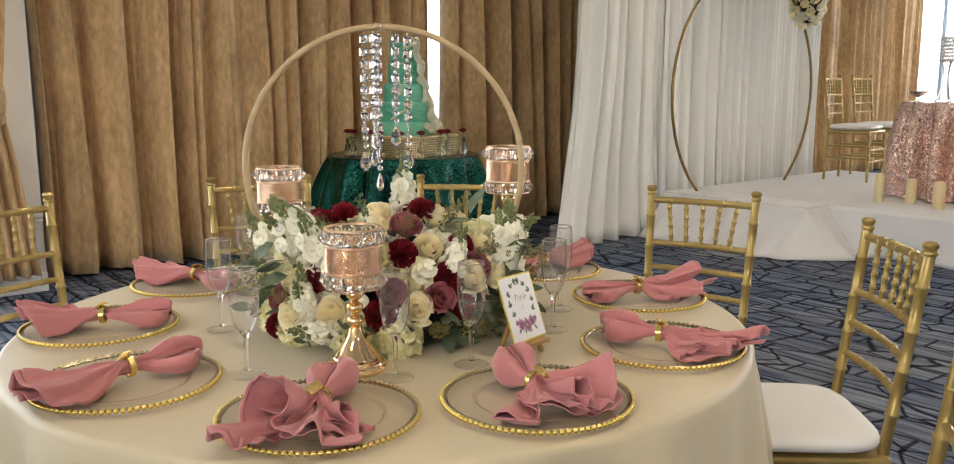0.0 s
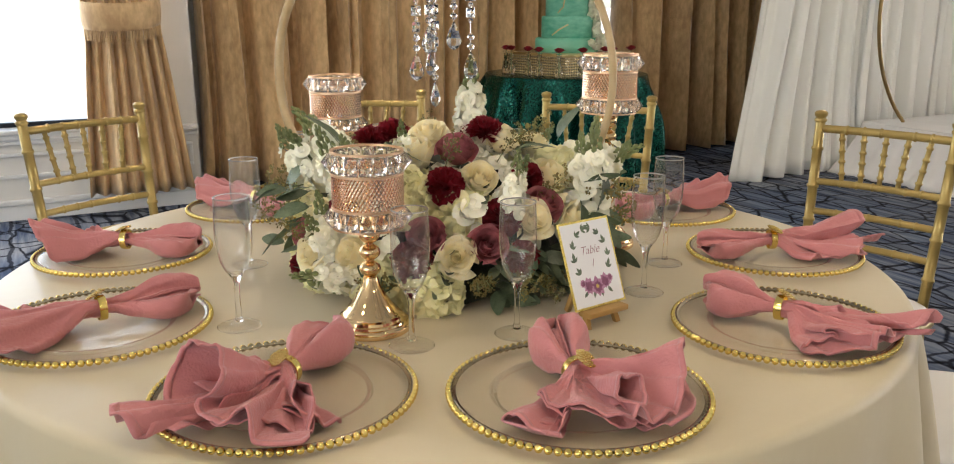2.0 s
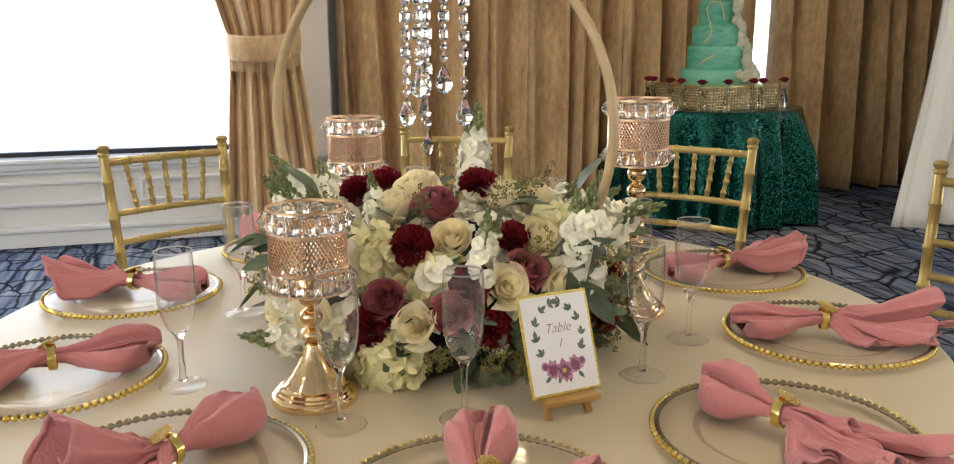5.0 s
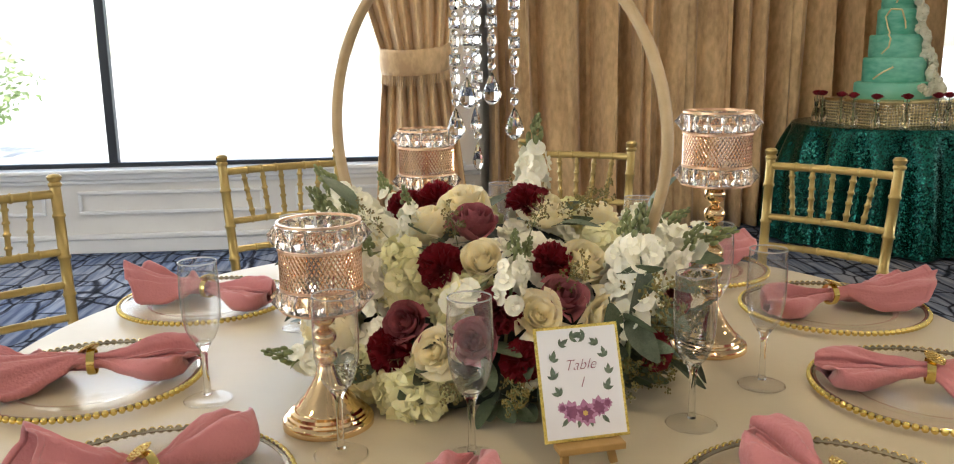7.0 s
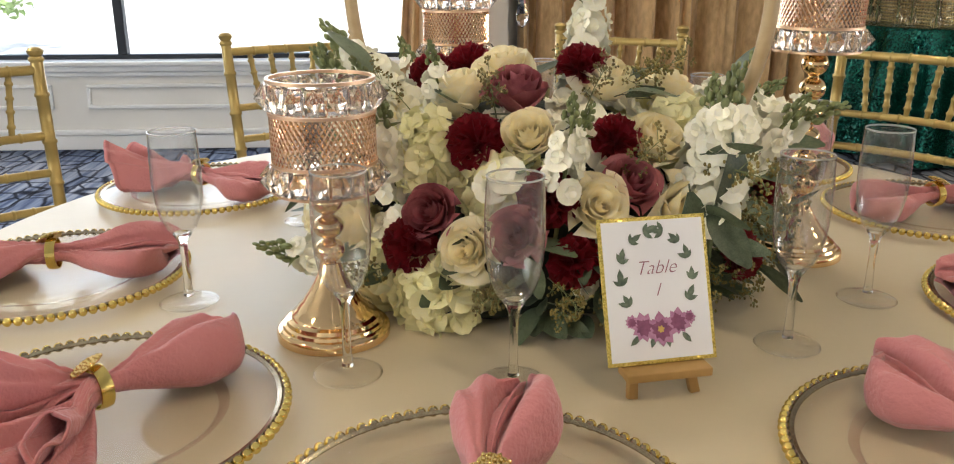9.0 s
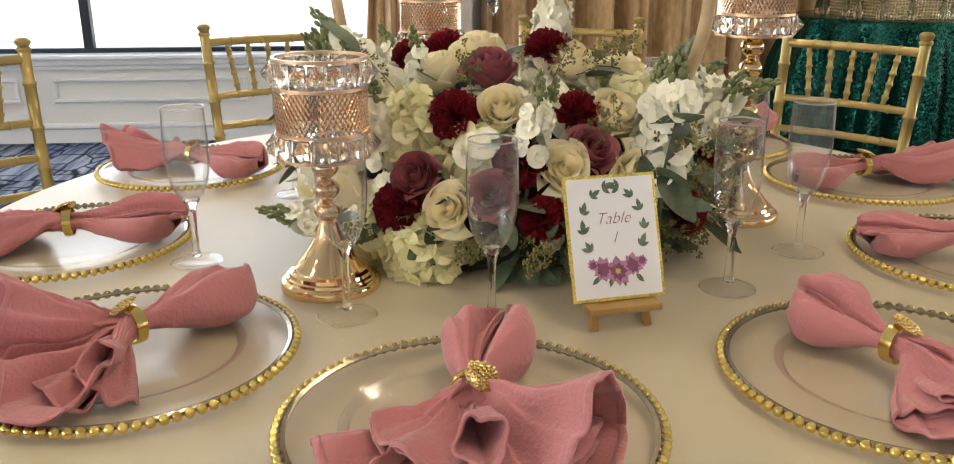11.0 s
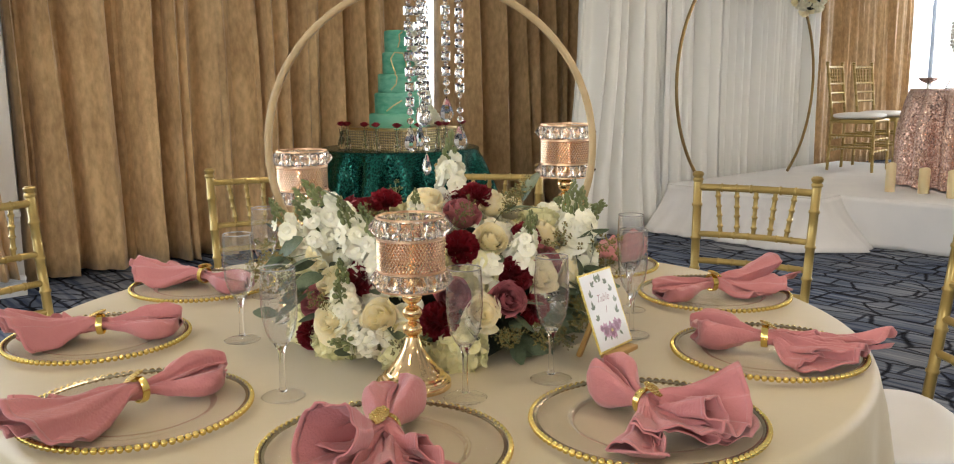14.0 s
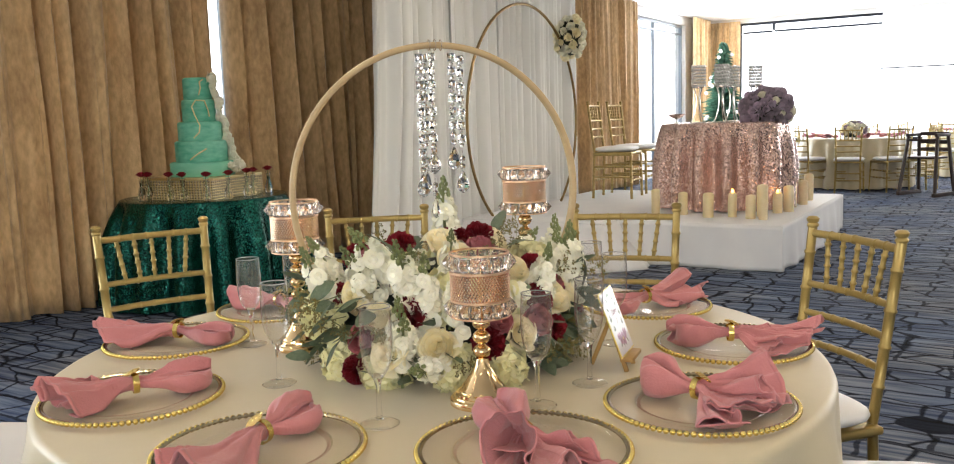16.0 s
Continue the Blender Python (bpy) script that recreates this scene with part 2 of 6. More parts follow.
MAT = {
    "screen": screen_material(),
    "carpet": carpet_material(),
    "plaster": shader("plaster", (0.78, 0.77, 0.74), 0.85, second=(0.7, 0.69, 0.67), scale=3, bump=0.1),
    "trim": shader("white_trim", (0.8, 0.81, 0.82), 0.5, second=(0.74, 0.75, 0.76), scale=4),
    "ceiling": shader("ceiling_paint", (0.85, 0.84, 0.82), 0.9, second=(0.8, 0.79, 0.77), scale=2, bump=0.1),
    "alu": shader("dark_window_metal", (0.03, 0.035, 0.045), 0.4, 0.6, scale=20),
    "pane": thin_glass("window_pane", (0.99, 0.99, 0.99), 0.5),
    "gold_drape": shader("gold_chenille", (0.76, 0.53, 0.275), 0.7, second=(0.45, 0.285, 0.135), scale=30, bump=0.7, bump_scale=90, stretch=(1, 1, 0.5), Sheen_Weight=0.35),
    "white_drape": soft(shader("white_voile", (0.96, 0.965, 0.945), 0.8, second=(0.94, 0.945, 0.925), scale=6, bump=0.1, bump_scale=300), 0.1),
    "white_cloth": shader("white_polyester", (0.78, 0.78, 0.79), 0.75, second=(0.72, 0.72, 0.74), scale=5, bump=0.1, bump_scale=300),
    "ivory": shader("ivory_satin", (0.56, 0.485, 0.335), 0.42, second=(0.525, 0.45, 0.3), scale=4, bump=0.16, bump_scale=26, Sheen_Weight=0.2),
    "seat": shader("white_vinyl", (0.78, 0.77, 0.77), 0.45, second=(0.73, 0.72, 0.72), scale=5, bump=0.05),
    "gold_paint": shader("gold_painted_wood", (0.46, 0.34, 0.125), 0.32, 0.6, second=(0.37, 0.265, 0.09), scale=22, bump=0.08, bump_scale=60),
    "gold_metal": shader("polished_gold", (0.87, 0.63, 0.35), 0.1, 1.0, second=(0.83, 0.58, 0.3), scale=14),
    "rose_gold": shader("rose_gold_mesh", (0.86, 0.61, 0.43), 0.2, 1.0, second=(0.8, 0.53, 0.36), scale=50),
    "band_gold": shader("satin_rose_gold", (0.8, 0.55, 0.36), 0.38, 1.0, second=(0.72, 0.47, 0.3), scale=60),
    "bead_gold": shader("bead_gold", (0.85, 0.68, 0.24), 0.18, 1.0, second=(0.76, 0.57, 0.16), scale=80),
    "crystal": glass("cut_crystal", (1, 0.985, 0.97), 0.03, 1.45),
    # small pale share mixed in for the brightness of sparkling facets
    "cup_crystal": with_sparkle(glass("champagne_crystal", (1, 0.94, 0.87), 0.05, 1.38), 0.07, (0.95, 0.86, 0.78)),
    "glass": glass("clear_glass", (0.99, 0.995, 0.99), 0.0, 1.42),
    # bowl and rim are whitened by haze to stand for bright reflections
    "bowl_glass": thin_glass("flute_bowl_glass", (0.992, 0.992, 0.99), 1.05, 0.024),
    "rim_glass": thin_glass("flute_rim_glass", (0.95, 0.94, 0.93), 2.0, 0.3),
    "well_glass": thin_glass("well_edge_glass", (0.99, 0.985, 0.98), 0.7),
    "foot_glass": thin_glass("thin_clear_glass", (0.99, 0.99, 0.988), 0.4),
    "charger_glass": thin_glass("charger_glass", (0.99, 0.985, 0.98), 0.15),
    "napkin": soft(shader("dusty_rose_linen", (0.61, 0.24, 0.248), 0.8, second=(0.55, 0.205, 0.215), scale=26, bump=0.5, bump_scale=240, Sheen_Weight=0.3), 0.1),
    "bronze": shader("aged_gold_tube", (0.3, 0.2, 0.075), 0.4, 0.7, second=(0.22, 0.14, 0.05), scale=20),
    "hoop": shader("pale_birch", (0.56, 0.42, 0.24), 0.5, second=(0.46, 0.33, 0.17), scale=8, stretch=(1, 1, 6), bump=0.1),
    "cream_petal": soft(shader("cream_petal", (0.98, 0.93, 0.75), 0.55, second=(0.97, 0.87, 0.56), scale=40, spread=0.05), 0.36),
    "mauve_petal": soft(shader("mauve_petal", (0.46, 0.155, 0.175), 0.6, second=(0.35, 0.095, 0.115), scale=60, spread=0.15), 0.18),
    "red_petal": soft(shader("burgundy_petal", (0.27, 0.008, 0.02), 0.55, second=(0.15, 0.004, 0.012), scale=90, spread=0.25), 0.2),
    "white_petal": soft(shader("white_petal", (0.96, 0.945, 0.85), 0.6, second=(0.94, 0.915, 0.73), scale=60, spread=0.04), 0.15),
    "hydrangea": soft(shader("hydrangea_petal", (0.89, 0.86, 0.58), 0.6, second=(0.83, 0.79, 0.42), scale=40, spread=0.08), 0.16),
    "leaf": soft(shader("eucalyptus_leaf", (0.135, 0.17, 0.105), 0.45, second=(0.06, 0.09, 0.05), scale=40, spread=0.35, bump=0.1), 0.12),
    "stem": shader("green_stem", (0.22, 0.25, 0.1), 0.55, second=(0.15, 0.18, 0.07), scale=60, spread=0.2),
    "seed": shader("eucalyptus_seed", (0.24, 0.19, 0.05), 0.6, second=(0.13, 0.1, 0.03), scale=90, spread=0.35),
    # near-black green: the shade in the gaps between flowers is in this colour
    "gap_shade": shader("foliage_gap_shade", (0.022, 0.032, 0.018), 0.8, second=(0.008, 0.013, 0.007), scale=60, bump=0.6, bump_scale=120),
    "paper": shader("white_card", (0.79, 0.795, 0.825), 0.32, second=(0.76, 0.765, 0.8), scale=10, Coat_Weight=0.9, Coat_Roughness=0.22),
    "glitter": sequin_material("gold_glitter", (0.85, 0.69, 0.2), (0.52, 0.39, 0.08), 0.0012, 0.3),
    "ink_leaf": shader("printed_leaf_green", (0.16, 0.205, 0.14), 0.35, second=(0.055, 0.085, 0.06), scale=260, Coat_Weight=0.9, Coat_Roughness=0.22),
    "ink_purple": shader("printed_purple", (0.26, 0.08, 0.16), 0.35, second=(0.13, 0.03, 0.09), scale=220, Coat_Weight=0.9, Coat_Roughness=0.22),
    "ink_pink": shader("printed_pink", (0.48, 0.25, 0.38), 0.35, second=(0.34, 0.13, 0.26), scale=260, Coat_Weight=0.9, Coat_Roughness=0.22),
    "ink_gold": shader("printed_gold", (0.6, 0.4, 0.1), 0.35, scale=200),
    "ink_text": shader("printed_mauve", (0.3, 0.12, 0.17), 0.7, scale=100),
    "easel": shader("light_wood", (0.45, 0.28, 0.1), 0.55, second=(0.34, 0.2, 0.06), scale=40, stretch=(1, 1, 0.15), bump=0.1),
    "icing": shader("green_icing", (0.055, 0.37, 0.24), 0.5, second=(0.23, 0.6, 0.45), scale=16, stretch=(1, 1, 2.4)),
    "icing_light": shader("pale_green_icing", (0.25, 0.6, 0.45), 0.6, second=(0.14, 0.5, 0.34), scale=9, stretch=(1, 1, 2.4)),
    "piping": shader("gold_icing", (0.82, 0.68, 0.36), 0.4, 0.3, scale=40),
    "pewter": shader("pewter_rim", (0.44, 0.37, 0.26), 0.25, 1.0, second=(0.28, 0.23, 0.16), scale=300),
    "silver": shader("silver_metal", (0.72, 0.7, 0.67), 0.14, 1.0, second=(0.66, 0.64, 0.6), scale=30),
    "stand_gold": shader("pale_gold_frame", (0.75, 0.6, 0.32), 0.3, 0.9, second=(0.66, 0.5, 0.24), scale=30),
    "brooch_gold": shader("stone_set_gold", (0.86, 0.68, 0.32), 0.2, 0.85, second=(0.55, 0.38, 0.1), scale=400),
    "mirror_bead": shader("mirrored_bead", (0.85, 0.84, 0.82), 0.25, 0.45, second=(0.6, 0.6, 0.6), scale=90),
    "crystal_facing": shader("mirrored_gold_crystal", (0.85, 0.74, 0.48), 0.25, 0.7, second=(0.6, 0.5, 0.3), scale=120),
    "grey_frame": shader("pale_grey_window_metal", (0.4, 0.43, 0.47), 0.5, 0.3, scale=20),
    "candle": shader("ivory_candle_wax", (0.78, 0.66, 0.42), 0.5, second=(0.74, 0.6, 0.36), scale=20, Subsurface_Weight=0.3, Subsurface_Radius=(0.02, 0.012, 0.006)),
    "dusty_petal": shader("dusty_lilac_petal", (0.5, 0.41, 0.5), 0.7, second=(0.36, 0.29, 0.37), scale=40, spread=0.3),
    "dark_wood": shader("dark_stained_wood", (0.05, 0.03, 0.025), 0.5, second=(0.03, 0.018, 0.014), scale=30, stretch=(1, 1, 0.2)),
    "needles": shader("fir_needles", (0.02, 0.09, 0.05), 0.7, second=(0.01, 0.045, 0.025), scale=50),
    "green_sequin": sequin_material("green_sequin_cloth", (0.008, 0.125, 0.095), (0.001, 0.016, 0.013), 0.008, 0.2, 0.42),
    "rose_sequin": sequin_material("rose_sequin_cloth", (0.9, 0.66, 0.58), (0.42, 0.26, 0.22), 0.0085, 0.22, 0.8),
}

# ---- shapes ----


def join(*parts):
    vs, fs = [], []
    for v, f in parts:
        k = len(vs)
        vs += v
        fs += [[i + k for i in face] for face in f]
    return vs, fs


def weld(shape):
    """Merges points that share one place."""
    seen, ids, vs = {}, [], []
    for v in shape[0]:
        key = (round(v[0], 6), round(v[1], 6), round(v[2], 6))
        if key not in seen:
            seen[key] = len(vs)
            vs.append(v)
        ids.append(seen[key])
    fs = []
    for face in shape[1]:
        f = list(dict.fromkeys(ids[i] for i in face))
        if len(f) > 2:
            fs.append(f)
    return vs, fs


def moved(shape, m):
    return [tuple(m @ Vector(v)) for v in shape[0]], shape[1]


def at(x, y, z):
    return Matrix.Translation((x, y, z))


def lathe(profile, n=24, close=False):
    """A surface of revolution about z; profile: (radius, height) from bottom to top."""
    vs = [(r * math.cos(2 * math.pi * k / n), r * math.sin(2 * math.pi * k / n), z) for r, z in profile for k in range(n)]
    fs = []
    rows = len(profile)
    for i in range(rows if close else rows - 1):
        j = (i + 1) % rows
        fs += [[i * n + k, i * n + (k + 1) % n, j * n + (k + 1) % n, j * n + k] for k in range(n)]
    if not close:
        if profile[0][0] > 1e-6:
            fs.append(list(range(n))[::-1])
        if profile[-1][0] > 1e-6:
            fs.append([(rows - 1) * n + k for k in range(n)])
    return vs, fs


def rod(a, b, r, n=10, rings=(), swell=1.35, ring_h=0.006):
    """A round bar from a to b with turned rings at the given fractions of its length."""
    a, b = Vector(a), Vector(b)
    length = (b - a).length
    prof = [(r, 0.0)]
    for f in rings:
        h = f * length
        prof += [(r, h - ring_h), (r * swell, h - ring_h * 0.45), (r * swell, h + ring_h * 0.45), (r, h + ring_h)]
    prof.append((r, length))
    m = at(*a) @ (b - a).to_track_quat("Z", "Y").to_matrix().to_4x4()
    return moved(lathe(prof, n), m)


def tube(points, radius, n=8, closed=False, flat=1.0):
    """A tube along points; radius: number or list."""
    pts = [Vector(p) for p in points]
    rad = radius if isinstance(radius, (list, tuple)) else [radius] * len(pts)
    vs, fs = [], []
    side = None
    for i, p in enumerate(pts):
        if closed:
            d = pts[(i + 1) % len(pts)] - pts[i - 1]
        else:
            d = pts[min(i + 1, len(pts) - 1)] - pts[max(i - 1, 0)]
        d.normalize()
        if side is None:
            side = d.orthogonal().normalized()
        side = (side - d * side.dot(d)).normalized()
        up = d.cross(side)
        for k in range(n):
            a = 2 * math.pi * k / n
            vs.append(tuple(p + side * (rad[i] * math.cos(a)) + up * (rad[i] * flat * math.sin(a))))
    m = len(pts)
    for i in range(m if closed else m - 1):
        j = (i + 1) % m
        fs += [[i * n + k, i * n + (k + 1) % n, j * n + (k + 1) % n, j * n + k] for k in range(n)]
    if not closed:
        fs += [list(range(n))[::-1], [(m - 1) * n + k for k in range(n)]]
    return vs, fs


def ball(r, n=10, rows=6, sz=1.0):
    prof = [(r * math.sin(math.pi * i / rows), -r * sz * math.cos(math.pi * i / rows)) for i in range(rows + 1)]
    prof[0], prof[-1] = (1e-7, prof[0][1]), (1e-7, prof[-1][1])
    return lathe(prof, n)


def block(x0, x1, y0, y1, z0, z1, bevel=0.0):
    """A box, with rounded edges where bevel is given."""
    bm = bmesh.new()
    bmesh.ops.create_cube(bm, size=1.0)
    for v in bm.verts:
        v.co = ((x0 + x1) / 2 + v.co.x * (x1 - x0), (y0 + y1) / 2 + v.co.y * (y1 - y0), (z0 + z1) / 2 + v.co.z * (z1 - z0))
    if bevel:
        bmesh.ops.bevel(bm, geom=bm.edges[:], offset=bevel, segments=2, affect="EDGES", profile=0.5)
    bm.verts.index_update()
    out = [tuple(v.co) for v in bm.verts], [[v.index for v in f.verts] for f in bm.faces]
    bm.free()
    return out


def grid(nu, nv, f, wrap=False):
    """A sheet of nu by nv points f(u, v), u and v from 0 to 1."""
    vs = [tuple(f(i / (nu if wrap else nu - 1), j / (nv - 1))) for j in range(nv) for i in range(nu)]
    fs = []
    for j in range(nv - 1):
        for i in range(nu if wrap else nu - 1):
            k = (i + 1) % nu
            fs.append([j * nu + i, j * nu + k, (j + 1) * nu + k, (j + 1) * nu + i])
    return vs, fs


def data(name, shape, material, smooth=True):
    me = bpy.data.meshes.new(name)
    me.from_pydata(shape[0], [], shape[1])
    me.materials.append(material)
    if smooth:
        me.polygons.foreach_set("use_smooth", [True] * len(me.polygons))
        me.set_sharp_from_angle(angle=radians(smooth if smooth > 1 else 45))
    me.update()
    return me


def part(name, shape, material, parent=None, label="", smooth=True, m=None, thick=0.0):
    """ONE mesh object under a thing or a part. shape: a (points, faces) pair or a finished mesh."""
    ob = new(name, shape if isinstance(shape, bpy.types.Mesh) else data(name, shape, material, smooth))
    ob.parent = parent
    if m is not None:
        ob.matrix_basis = m
    if thick:
        mod = ob.modifiers.new("thickness", "SOLIDIFY")
        mod.thickness, mod.offset = thick, 0.0
    if label:
        tagged(ob, label)
    return ob


def thing(name, label, category, m=None, group="", kind=""):
    ob = new(name)
    ob.empty_display_size = 0.05
    if m is not None:
        ob.matrix_basis = m
    return tagged(ob, label, category, group, kind)


def structure(name, shape, material, label, smooth=False):
    return tagged(part(name, shape, material, smooth=smooth), label, name.split("_")[0], kind="structure")


def holed_wall(axis, at0, at1, lo, hi, z1, holes):
    """A wall of real thickness with rectangular openings. holes: (from, to, sill, head), in order."""
    out, p = [], lo

    def slab(a, b, c, d):
        if b - a > 1e-4 and d - c > 1e-4:
            out.append(block(a, b, at0, at1, c, d) if axis == "x" else block(at0, at1, a, b, c, d))
    for a, b, c, d in holes:
        slab(p, a, 0, z1), slab(a, b, 0, c), slab(a, b, d, z1)
        p = b
    slab(p, hi, 0, z1)
    return join(*out)


# ---- the room ----
structure("floor", block(NEAR_X - 0.2, FAR_X + 0.2, BACK_Y - 0.2, WALL_Y + 0.3, -0.1, 0.0), MAT["carpet"], "blue and grey patterned carpet with dark wobbling joints")
structure("ceiling", block(NEAR_X - 0.2, FAR_X + 0.2, BACK_Y - 0.2, WALL_Y + 0.3, CEIL, CEIL + 0.15), MAT["ceiling"], "plain white painted ceiling")
SILL, BAY_SILL = 0.5, 0.528
structure("wall_bay", join(holed_wall("x", BAY_Y, BAY_Y + 0.22, NEAR_X - 0.2, BAY_X, CEIL, [(-3.56, 1.22, BAY_SILL, 2.95)]), block(BAY_X - 0.12, BAY_X, BAY_Y + 0.22, WALL_Y + 0.22, 0, CEIL)), MAT["plaster"], "white plaster wall round the wide window")
structure("wall_north", holed_wall("x", WALL_Y, WALL_Y + 0.22, BAY_X, FAR_X + 0.2, CEIL, [(4.45, 5.15, SILL, 2.95), (14.0, 17.3, 0.25, 2.95)]), MAT["plaster"], "white plaster wall with large windows")
structure("wall_east", holed_wall("y", FAR_X, FAR_X + 0.22, BACK_Y, WALL_Y, CEIL, [(-5.0, 5.7, 0.55, 3.02)]), MAT["plaster"], "white plaster end wall with a wide window")
# never in view; its opening is added for the near fill lamp
structure("wall_west", holed_wall("y", NEAR_X - 0.2, NEAR_X, BACK_Y, WALL_Y, CEIL, [(-4.7, 0.3, 0.5, 2.9)]), MAT["plaster"], "white plaster wall, out of view, with an added wide window")
structure("wall_south", holed_wall("x", BACK_Y - 0.2, BACK_Y, NEAR_X - 0.2, FAR_X + 0.2, CEIL, []), MAT["plaster"], "plain white plaster wall")
structure("ground", block(-200, 220, 6.9, 300, -0.35, -0.3), shader("pale_paving", (0.62, 0.61, 0.58), 0.9, second=(0.5, 0.49, 0.46), scale=1.5), "pale paved ground outside the windows")
# added sheet that glows, so the view through the end window goes white
structure("backdrop", block(60.0, 60.5, -80, 80, -0.3, 40), glow("white_view_glow", (0.96, 0.98, 1.0), 1.3), "added glowing white sheet beyond the end window")
structure("ground_1", block(19.0, 300, -200, 6.9, -0.35, -0.3), shader("pale_gravel", (0.62, 0.61, 0.58), 0.9, second=(0.5, 0.49, 0.46), scale=1.5), "pale paved ground outside the end window")


def window_frame(name, axis, plane, lo, hi, z0, z1, mullions, transom, label, metal="alu", low_bars=True, t=0.05):
    """A metal window: outer frame, mullions, transom bars and single panes."""
    w = tagged(new(name), label, "window", kind="structure")

    def bar(nm, a, b, c, d, deep=0.06):
        s = block(a, b, plane - deep / 2, plane + deep / 2, c, d, 0.004) if axis == "x" else block(plane - deep / 2, plane + deep / 2, a, b, c, d, 0.004)
        part(nm, s, MAT[metal], w, smooth=False)
    bar("frame_head", lo, hi, z1 - t, z1), bar("frame_sill", lo, hi, z0, z0 + t)
    for a in (lo, hi - t):
        bar("frame_side", a, a + t, z0 + t, z1 - t)
    stops = [lo + t, *mullions, hi - t]
    for mx in mullions:
        bar("mullion", mx - 0.028, mx + 0.028, z0 + t if low_bars else transom + 0.04, z1 - t)
    if transom:
        for a, b in zip(stops[:-1], stops[1:]):
            bar("transom", a + t / 2, b - t / 2, transom, transom + 0.04)
    for a, b in zip(stops[:-1], stops[1:]):
        s = block(a, b, plane - 0.004, plane + 0.004, z0 + t, z1 - t) if axis == "x" else block(plane - 0.004, plane + 0.004, a, b, z0 + t, z1 - t)
        part("pane", s, MAT["pane"], w, smooth=False).visible_shadow = False
    return w


window_frame("window_1", "x", BAY_Y + 0.1, -3.56, 1.22, BAY_SILL, 2.95, [-2.4, -0.91], 0, "wide window with dark metal bars", t=0.03)
window_frame("window_2", "x", WALL_Y + 0.1, 4.45, 5.15, SILL, 2.95, [], 0, "narrow window between two drawn curtains")
window_frame("window_3", "x", WALL_Y + 0.1, 14.0, 17.3, 0.25, 2.95, [15.7], 2.75, "tall window with a pale grey metal mullion", "grey_frame")
window_frame("window_4", "y", FAR_X + 0.1, -5.0, 5.7, 0.55, 3.02, [-1.0, 2.9, 5.0], 2.8, "wide bright end window with thin metal bars", low_bars=False)
# added window, out of view, round the near fill lamp
window_frame("window_5", "y", NEAR_X - 0.1, -4.7, 0.3, 0.5, 2.9, [-2.2], 0, "unseen wide window added in the near wall for fill light")

# ---- window wall: sill, panelling, curtains ----
WFACE = BAY_Y
structure("window_sill", block(-3.7, 1.3, WFACE - 0.07, WFACE + 0.07, BAY_SILL - 0.022, BAY_SILL + 0.004, 0.006), MAT["trim"], "white painted window sill")
structure("trim", join(block(NEAR_X, BAY_X, WFACE - 0.045, WFACE - 0.001, 0.468, 0.506, 0.01), block(NEAR_X, BAY_X, WFACE - 0.025, WFACE - 0.001, 0.44, 0.467, 0.008)), MAT["trim"], "white stepped moulding under the sill")
structure("baseboard", join(block(NEAR_X, BAY_X, WFACE - 0.022, WFACE - 0.001, 0, 0.086, 0.004), block(NEAR_X, BAY_X, WFACE - 0.034, WFACE - 0.001, 0.087, 0.122, 0.01)), MAT["trim"], "white painted baseboard with a moulded cap")
structure("baseboard_1", block(BAY_X, 14.0, WALL_Y - 0.02, WALL_Y - 0.002, 0, 0.1, 0.004), MAT["trim"], "white painted baseboard behind the curtains")
for k in range(4):
    x0 = -3.9 + k * 1.34
    fr = []
    for a, b, c, d in ((0.1, 1.24, 0.246, 0.268), (0.1, 1.24, 0.372, 0.394), (0.1, 0.122, 0.268, 0.372), (1.218, 1.24, 0.268, 0.372)):
        fr.append(block(x0 + a, x0 + b, WFACE - 0.02, WFACE - 0.001, c, d, 0.006))
    structure("trim", join(*fr), MAT["trim"], "white moulded panel frame under the window")


